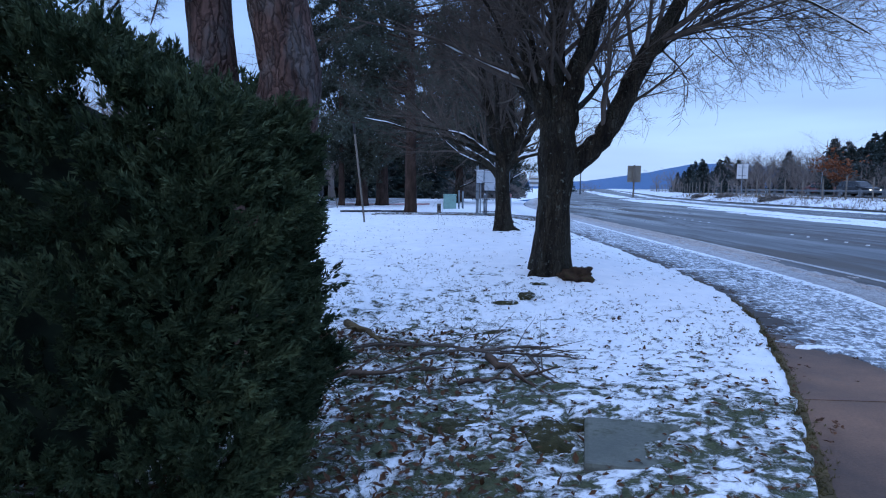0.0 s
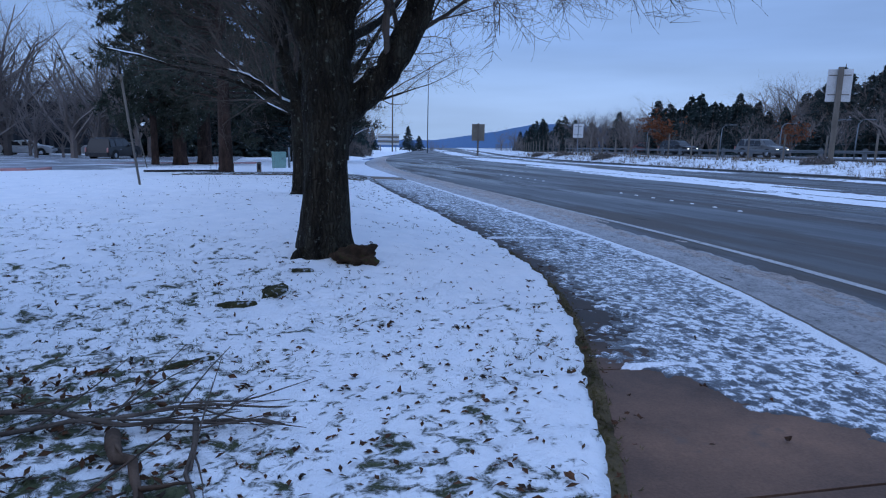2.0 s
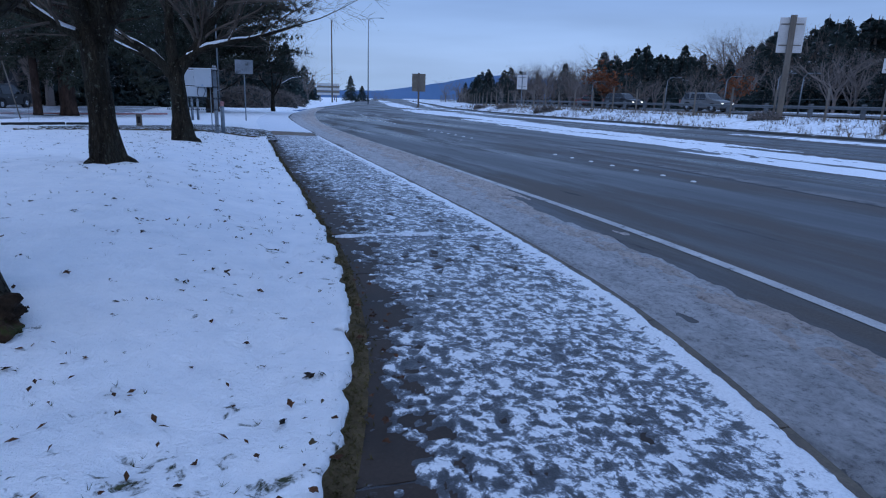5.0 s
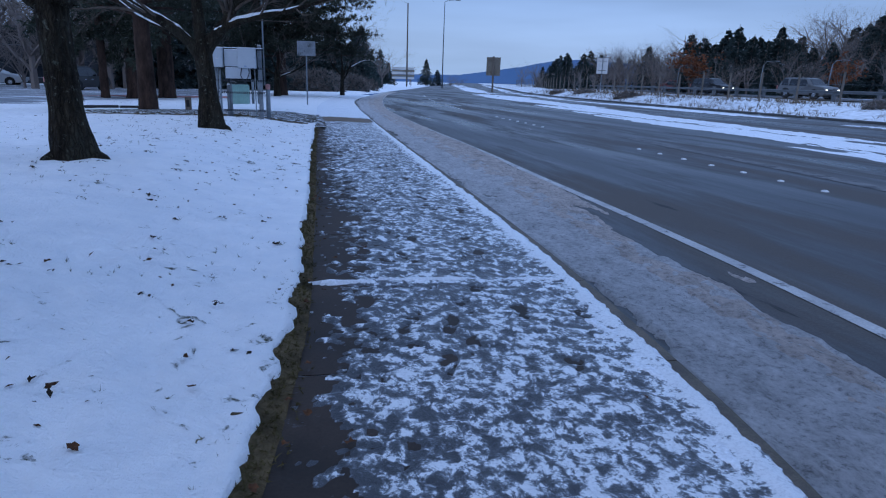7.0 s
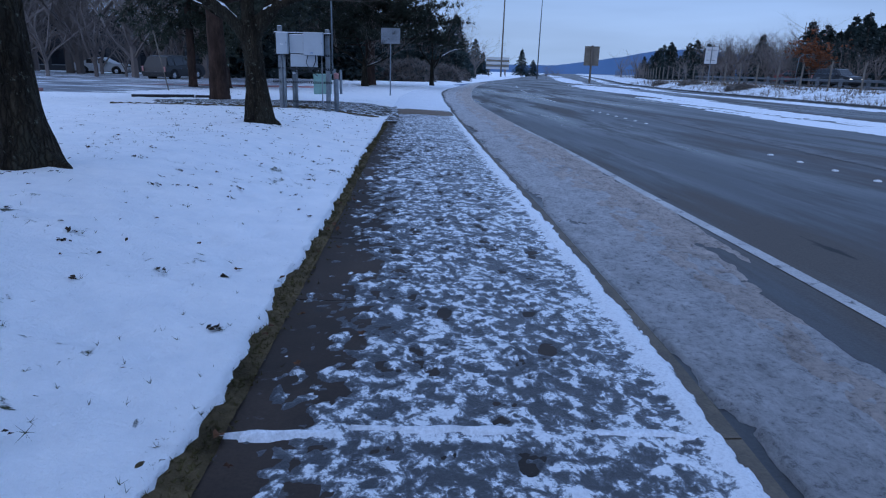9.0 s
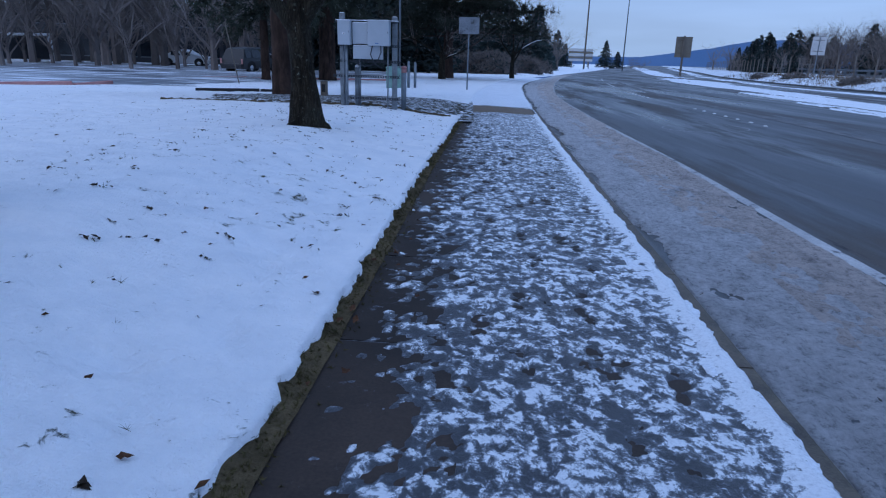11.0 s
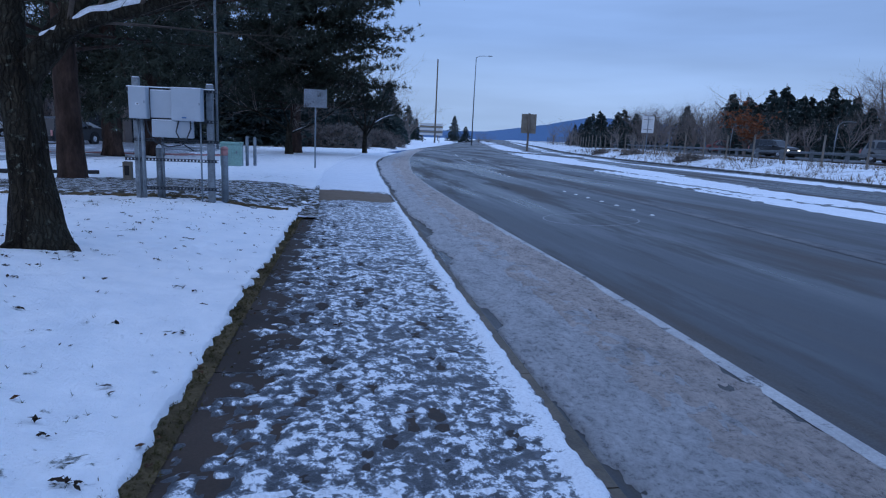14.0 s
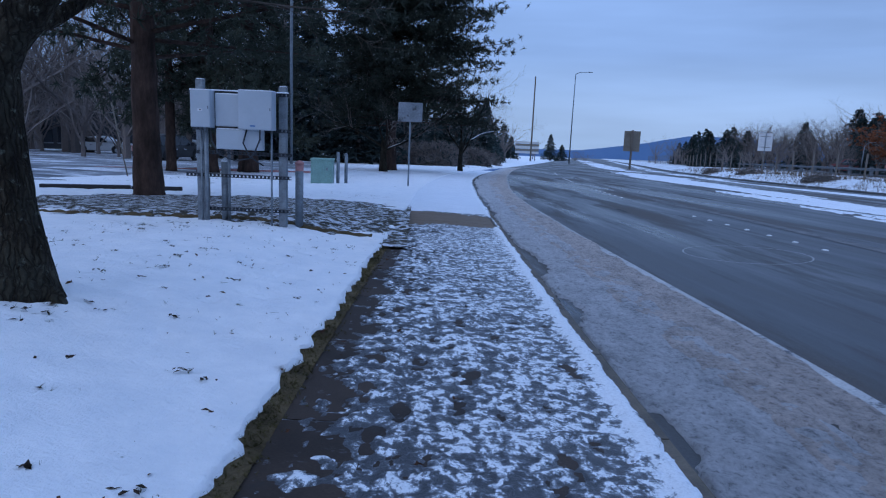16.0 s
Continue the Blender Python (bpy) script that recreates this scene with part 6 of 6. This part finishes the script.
m_lot, n, l, p = mat("snowy_wet_asphalt")
sw = noise_node(n, l, 0.5, 5.0, 0.6, (0.35, 1.6, 1), dist=1.2)
col = ramp_node(n, l, sw, (0.40, (0.06, 0.065, 0.078)), (0.50, (0.20, 0.22, 0.25)), (0.58, (0.74, 0.78, 0.84)))
l.new(col, p.inputs["Base Color"])
l.new(ramp_node(n, l, sw, (0.4, (0.3, 0.3, 0.3)), (0.58, (0.7, 0.7, 0.7))), p.inputs["Roughness"])
tagged(grid("road_car_park", [lambda y, k=k: np.full_like(y, k) for k in np.arange(-37, -1, 0.5)], np.arange(35, 80, 0.5), lot, m_lot), "wet car park asphalt with tyre tracks in snow", "car park", kind="structure")

# ---- road studs and loop cuts ----
stud = thing("road_stud", 0, 0, -50, "small white raised lane stud on the asphalt", "road stud", "road studs")
part("dome", rod([(0, 0, 0), (0, 0, 0.012), (0, 0, 0.022)], [0.055, 0.05, 0.025], 10), m_white, stud)
for base in np.arange(2.0, 75, 12.3):
    for k in range(7):
        y = base + 0.93 * k
        x = float(lane_edge(y))
        copy_thing(stud, pose(x, y, float(road_z(x, y))))
for c in (*stud.children_recursive, stud):
    bpy.data.objects.remove(c)


def loop_cut(x, y, r):
    v, f = [], []
    for k in range(49):
        a = 2 * math.pi * k / 48
        for rr in (r - 0.012, r + 0.012):
            px, py = x + rr * math.cos(a), y + rr * math.sin(a)
            v.append((px, py, float(road_z(px, py)) + 0.005))
    for k in range(48):
        f.append((2 * k, 2 * k + 1, 2 * k + 3, 2 * k + 2))
    tagged(obj("marking_loop", v, f, m_mark), "pale round cut in the asphalt", "road marking", kind="structure")


loop_cut(10.25, 26.2, 0.92)

# ---- shelter by the car park ----
sh = thing("shelter", -34.0, 69.7, gz(-34.0, 69.7) - 0.05, "open shelter with a snow-covered flat roof", "shelter", rz=34)
part("roof", box(4.3, 1.8, 0.14, (0, 0, 2.3), 0.02), m_white, sh)
part("snow", box(4.2, 1.7, 0.07, (0, 0, 2.44), 0.03), m_snow, sh, "snow on the roof")
part("back_wall", box(4.0, 0.06, 1.7, (0, 0.8, 0.35), 0.01), m_dark, sh)
for sx_ in (-1.95, 1.75, 1.95):
    for sy_ in (-0.8, 0.74):
        part("post", box(0.1, 0.1, 2.34, (sx_, sy_, 0), 0.01), m_white, sh)

# ---- things lying about ----
flag = thing("stepping_stone", 1.13, 3.1, gz(1.13, 3.1) - 0.035, "worn grey-green concrete slab sunk in the lawn", "paving slab", rz=-14)
part("slab", box(0.62, 0.60, 0.08, (0, 0, -0.03), 0.02), m_stone, flag)

m_burl = surface("burl_bark", (0.018, 0.012, 0.008), (0.075, 0.045, 0.028), 9, (0.8, 0.95), fine=40, bump=1.0, dist=0.02, spots=((0.05, 0.055, 0.02), 8, 0.56), spec=0.12)
burl = bmesh.new()
bmesh.ops.create_icosphere(burl, subdivisions=4, radius=0.17)
for q_ in burl.verts:
    w = 1 + 0.55 * noise.fractal(q_.co * 9, 0.8, 2, 5)
    q_.co = Vector((q_.co.x * 1.25 * w, q_.co.y * 0.9 * w, q_.co.z * 0.75 * w + 0.05))
bt = thing("root_burl", 2.02, 8.32, gz(2.02, 8.32) - 0.02, "mossy brown root burl at the foot of the maple", "root")
part("wood", burl, m_burl, bt, smooth=True)


m_turf = surface("bare_turf", (0.022, 0.024, 0.010), (0.085, 0.075, 0.035), 9, (0.8, 0.95), fine=60, bump=1.0, dist=0.02, spots=((0.5, 0.54, 0.6), 16, 0.57), spec=0.12)


def soil_patch(x, y, rx, ry, rz, seed):
    v, f = [(0, 0, 0.016)], []
    for ring, k in ((0.55, 0.016), (1.0, 0.008), (1.1, -0.02)):
        for i in range(20):
            a = 2 * math.pi * i / 20
            w = ring * (1 + 0.45 * noise.noise(Vector((math.cos(a) * 2, math.sin(a) * 2, seed))) + 0.22 * noise.noise(Vector((math.cos(a) * 6, math.sin(a) * 6, seed))))
            v.append((rx * w * math.cos(a), ry * w * math.sin(a), k + 0.012 * noise.noise(Vector((a * 3, ring * 5, seed)))))
    f += [(0, 1 + i, 1 + (i + 1) % 20) for i in range(20)]
    for r in (0, 1):
        f += [(1 + 20 * r + i, 21 + 20 * r + i, 21 + 20 * r + (i + 1) % 20, 1 + 20 * r + (i + 1) % 20) for i in range(20)]
    t = obj("soil_patch", v, f, m_turf, None, True)
    t.matrix_basis = pose(x, y, gz(x, y), 0, 0, rz)
    tagged(t, "bare mossy soil patch in the snow", "soil", "bare patches in the lawn")


PATCHES = [(1.23, 7.55, 0.09, 0.20, -20), (1.46, 8.05, 0.10, 0.04, 10), (0.93, 7.2, 0.13, 0.045, 5), (0.72, 6.03, 0.15, 0.045, 30), (0.72, 3.35, 0.13, 0.24, 15), (1.0, 3.5, 0.30, 0.07, 5), (-0.3, 3.9, 0.26, 0.13, 20), (0.2, 3.6, 0.2, 0.1, -15)]
for k, (x, y, rx, ry, rz) in enumerate(PATCHES):
    soil_patch(x, y, rx, ry, rz, k * 3.1)


def fallen_branch(x, y, pts, r, seed, label, kids=5, material=None):
    t = thing("fallen_branch", x, y, gz(x, y), label, "branch", "fallen branches")
    w = Wood(seed)
    v, f = [], []
    ps = [Vector(p) for p in pts]
    fine = [ps[0]]
    for a, b in zip(ps[:-1], ps[1:]):
        for k in (0.33, 0.66, 1.0):
            fine.append(a.lerp(b, k) + Vector((w.r.gauss(0, 0.012), w.r.gauss(0, 0.02), w.r.gauss(0, 0.008))))
    tube(v, f, fine, [r * (1 - 0.72 * i / (len(fine) - 1)) * w.r.uniform(0.9, 1.12) for i in range(len(fine))], 8)
    obj("stem", v, f, material or m_twig, t, True)
    for k in range(kids):
        i = w.r.randrange(0, len(ps) - 1)
        o = ps[i].lerp(ps[i + 1], w.r.random())
        d = (ps[i + 1] - ps[i]).normalized() + Vector((w.r.gauss(0, 0.6), w.r.gauss(0, 0.6), abs(w.r.gauss(0.05, 0.12))))
        v, f = [], []
        w.branch(v, f, o, d, max(0.006, r * 0.4), w.r.uniform(0.25, 0.7), 0, 5, 0.02, 0, 3, 0.2)
        obj("twig", v, f, material or m_twig, t, True)


m_stick = surface("broken_wood", (0.045, 0.030, 0.022), (0.14, 0.095, 0.07), 6, (0.7, 0.9), fine=50, bump=0.4, dist=0.004, spec=0.12)
fallen_branch(-0.45, 5.45, [(0, 0, 0.03), (0.5, -0.1, 0.06), (1.0, -0.35, 0.08), (1.6, -0.42, 0.05), (2.0, -0.5, 0.03)], 0.016, 3, "long thin bare branch lying on the snowy lawn", 9)
fallen_branch(0.0, 5.15, [(0, 0, 0.03), (0.45, 0.0, 0.07), (0.9, 0.02, 0.09), (1.3, 0.05, 0.04)], 0.013, 4, "thin bare branch lying across the others", 7)
fallen_branch(0.52, 5.0, [(0, 0, 0.05), (0.12, -0.3, 0.06), (0.27, -0.7, 0.04)], 0.034, 5, "short thick broken branch with pale wood", 3, m_stick)
fallen_branch(0.85, 5.1, [(0, 0, 0.04), (0.03, -0.5, 0.05), (0.08, -1.1, 0.03)], 0.014, 6, "thin forked branch on the lawn", 5)
fallen_branch(-0.72, 6.2, [(0, 0, 0.04), (0.2, -0.35, 0.05), (0.42, -0.72, 0.03)], 0.04, 7, "stubby mossy broken branch on the lawn", 2, m_moss)
fallen_branch(-0.65, 4.5, [(0, 0, 0.03), (0.35, 0.05, 0.05), (0.75, 0.2, 0.03)], 0.024, 8, "pale broken branch among the leaves", 3, m_stick)
fallen_branch(0.25, 4.35, [(0, 0, 0.03), (0.2, 0.06, 0.04), (0.42, 0.16, 0.02)], 0.018, 9, "short pale broken stick on the lawn", 2, m_stick)
fallen_branch(-0.9, 5.1, [(0, 0, 0.03), (0.5, 0.25, 0.06), (1.1, 0.2, 0.05), (1.7, 0.25, 0.03)], 0.010, 10, "thin twiggy branch on the lawn", 9)


def leaf_mesh(seed):
    r = random.Random(seed)
    v = [(0, 0, 0.006)]
    for k in range(9):
        a = 2 * math.pi * k / 9
        rr = 0.035 * (1.0 if k % 2 else 0.62) * r.uniform(0.8, 1.2)
        v.append((rr * math.cos(a), rr * math.sin(a) * 0.8, r.uniform(0.0, 0.022)))
    me = bpy.data.meshes.new("fallen_leaf")
    me.from_pydata(v, [], [(0, k, k % 9 + 1) for k in range(1, 10)])
    me.materials.append(m_leaf)
    return me


leaf_kinds = [leaf_mesh(k) for k in range(6)]
q = random.Random(77)
for k in range(290):
    y = q.uniform(2.6, 27) if k > 90 else q.uniform(2.6, 9)
    w = q.random()
    if w < 0.52:
        x = float(lawn_edge(y)) - abs(q.gauss(0.2, 1.9))
        z = gz(x, y) + 0.012
    elif w < 0.86:
        x = float(lawn_edge(y)) + q.uniform(0.0, 0.25)
        z = float(walk_z(x, y)) + 0.03
    else:
        x = q.uniform(float(lawn_edge(y)) + 0.3, float(kerb_edge(y)) + 0.2)
        z = float(walk_z(x, y)) + 0.014
        if x > float(kerb_edge(y)) - 0.02:
            z = float(road_z(x, y)) + 0.02
    o = new("fallen_leaf", q.choice(leaf_kinds))
    o.matrix_basis = pose(x, y, z, q.uniform(-15, 15), q.uniform(-15, 15), q.uniform(0, 360)) @ Matrix.Scale(q.uniform(0.4, 0.85), 4)
    tagged(o, "small curled brown dead leaf on the snow", "leaf", "fallen leaves")

# dark dents in the snow where grass and leaves have melted through
dents = []
r3 = np.random.default_rng(12)
while len(dents) < 250:
    y = r3.uniform(4.0, 25)
    x = float(lawn_edge(y)) - abs(r3.normal(0.3, 2.6)) - 0.15
    dents.append((x, y))
m_dent = surface("wet_dead_leaf", (0.008, 0.007, 0.005), (0.050, 0.030, 0.019), 8, (0.5, 0.8), bump=0, spec=0.2)
cs, ls = [], []
for x, y in dents:
    k = r3.uniform(0.008, 0.026)
    for _ in range(int(r3.integers(2, 8))):
        px, py = x + r3.normal(0, k * 1.5), y + r3.normal(0, k)
        ls.append((px, py, gz(px, py) + 0.012))
    if r3.uniform() < 0.4:
        cs.append((x + 0.03, y, gz(x, y) - 0.004))
tagged(raw("grass_tufts", *blades(cs, 9, 0.045, 0.003, 0.5, None, 1.0), m_grass), "tufts of wet grass showing through dents in the snow", "grass", kind="stuff")
tagged(raw("leaf_scraps", *leaves(ls, np.tile((0, 0, 1.9), (len(ls), 1)), 0.021), m_dent), "dark wet leaf scraps in dents of the snow", "leaf litter", kind="stuff")
ws = []
while len(ws) < 3200:
    y = r3.uniform(2, 95)
    x = float(bank_edge(y)) + abs(r3.normal(0, 6)) + 0.5
    if x < float(bank_edge(y)) + 14.5 and fbm(np.array([x * 0.5]), np.array([y * 0.5]), 3, 181)[0] > 0.46:
        ws.append((x, y, gz(x, y) - 0.03))
m_weed = surface("dead_weed", (0.09, 0.065, 0.045), (0.20, 0.15, 0.10), 2, (0.8, 0.95), bump=0, spec=0.12)
tagged(raw("dead_weeds", *blades(ws, 5, 0.38, 0.016, 1.2, None, 0.5), m_weed), "dry brown weed stalks on the snowy bank", "weeds", kind="stuff")

# tufts of grass and scraps of leaf that poke through the snow
cs, sz = [], []
r2 = np.random.default_rng(8)
while len(cs) < 7500:
    y = r2.uniform(1.6, 26)
    x = float(lawn_edge(y)) - abs(r2.normal(0, 3.6)) + 0.05
    dens = np.clip(1.2 - (y + 1.1 * x - 4.5) / 5, 0.03, 1.0)
    clump = fbm(np.array([x * 1.3]), np.array([y * 1.3]), 3, 15)[0]
    if r2.uniform() < dens * np.clip((clump - 0.36) * 5, 0.04, 1):
        cs.append((x, y, gz(x, y) - 0.005))
v, f = blades(cs, 7, 0.030, 0.0026, 0.9, None, 0.8)
tagged(raw("grass", v, f, m_grass), "dead grass blades poking through the snow", "grass", kind="stuff")
cs = []
while len(cs) < 2100:
    y = r2.uniform(1.6, 24)
    x = float(lawn_edge(y)) - abs(r2.normal(0, 2.6))
    dens = np.clip(1.2 - (y + 1.1 * x - 4.5) / 6, 0.035, 1.0)
    if r2.uniform() < dens:
        cs.append((x, y, gz(x, y) + 0.012))
v, f = leaves(cs, np.tile((0, 0, 1.6), (len(cs), 1)), 0.022)
tagged(raw("leaf_litter", v, f, m_litter), "scraps of dead leaves on the snowy lawn", "leaf litter", kind="stuff")
cs = [(-0.75 + 0.75 * r2.normal(), 3.6 + 1.3 * r2.uniform(-1, 1.9), 0) for _ in range(2600)]
cs = [(x, y, gz(x, y) + 0.015) for x, y, _ in cs]
v, f = leaves(cs, np.tile((0, 0, 1.2), (len(cs), 1)), 0.03)
tagged(raw("hedge_litter", v, f, m_litter), "brown needle and leaf litter under the hedge", "leaf litter", kind="stuff")
cs = []
for y in np.arange(1.5, 30, 0.005):
    x = float(lawn_edge(y)) + r2.normal(0.01, 0.055)
    cs.append((x, y, float(walk_z(x, y)) + 0.025 - 0.15 * (x - float(lawn_edge(y)))))
v, f = blades(cs, 6, 0.024, 0.0045, 0.6, None, 0.9)
m_moss_tuft = surface("brown_moss", (0.040, 0.036, 0.014), (0.155, 0.125, 0.055), 4, (0.8, 0.95), fine=30, bump=0, spec=0.12)
tagged(raw("moss_tufts", v, f, m_moss_tuft), "short moss and grass along the pavement edge", "grass", kind="stuff")
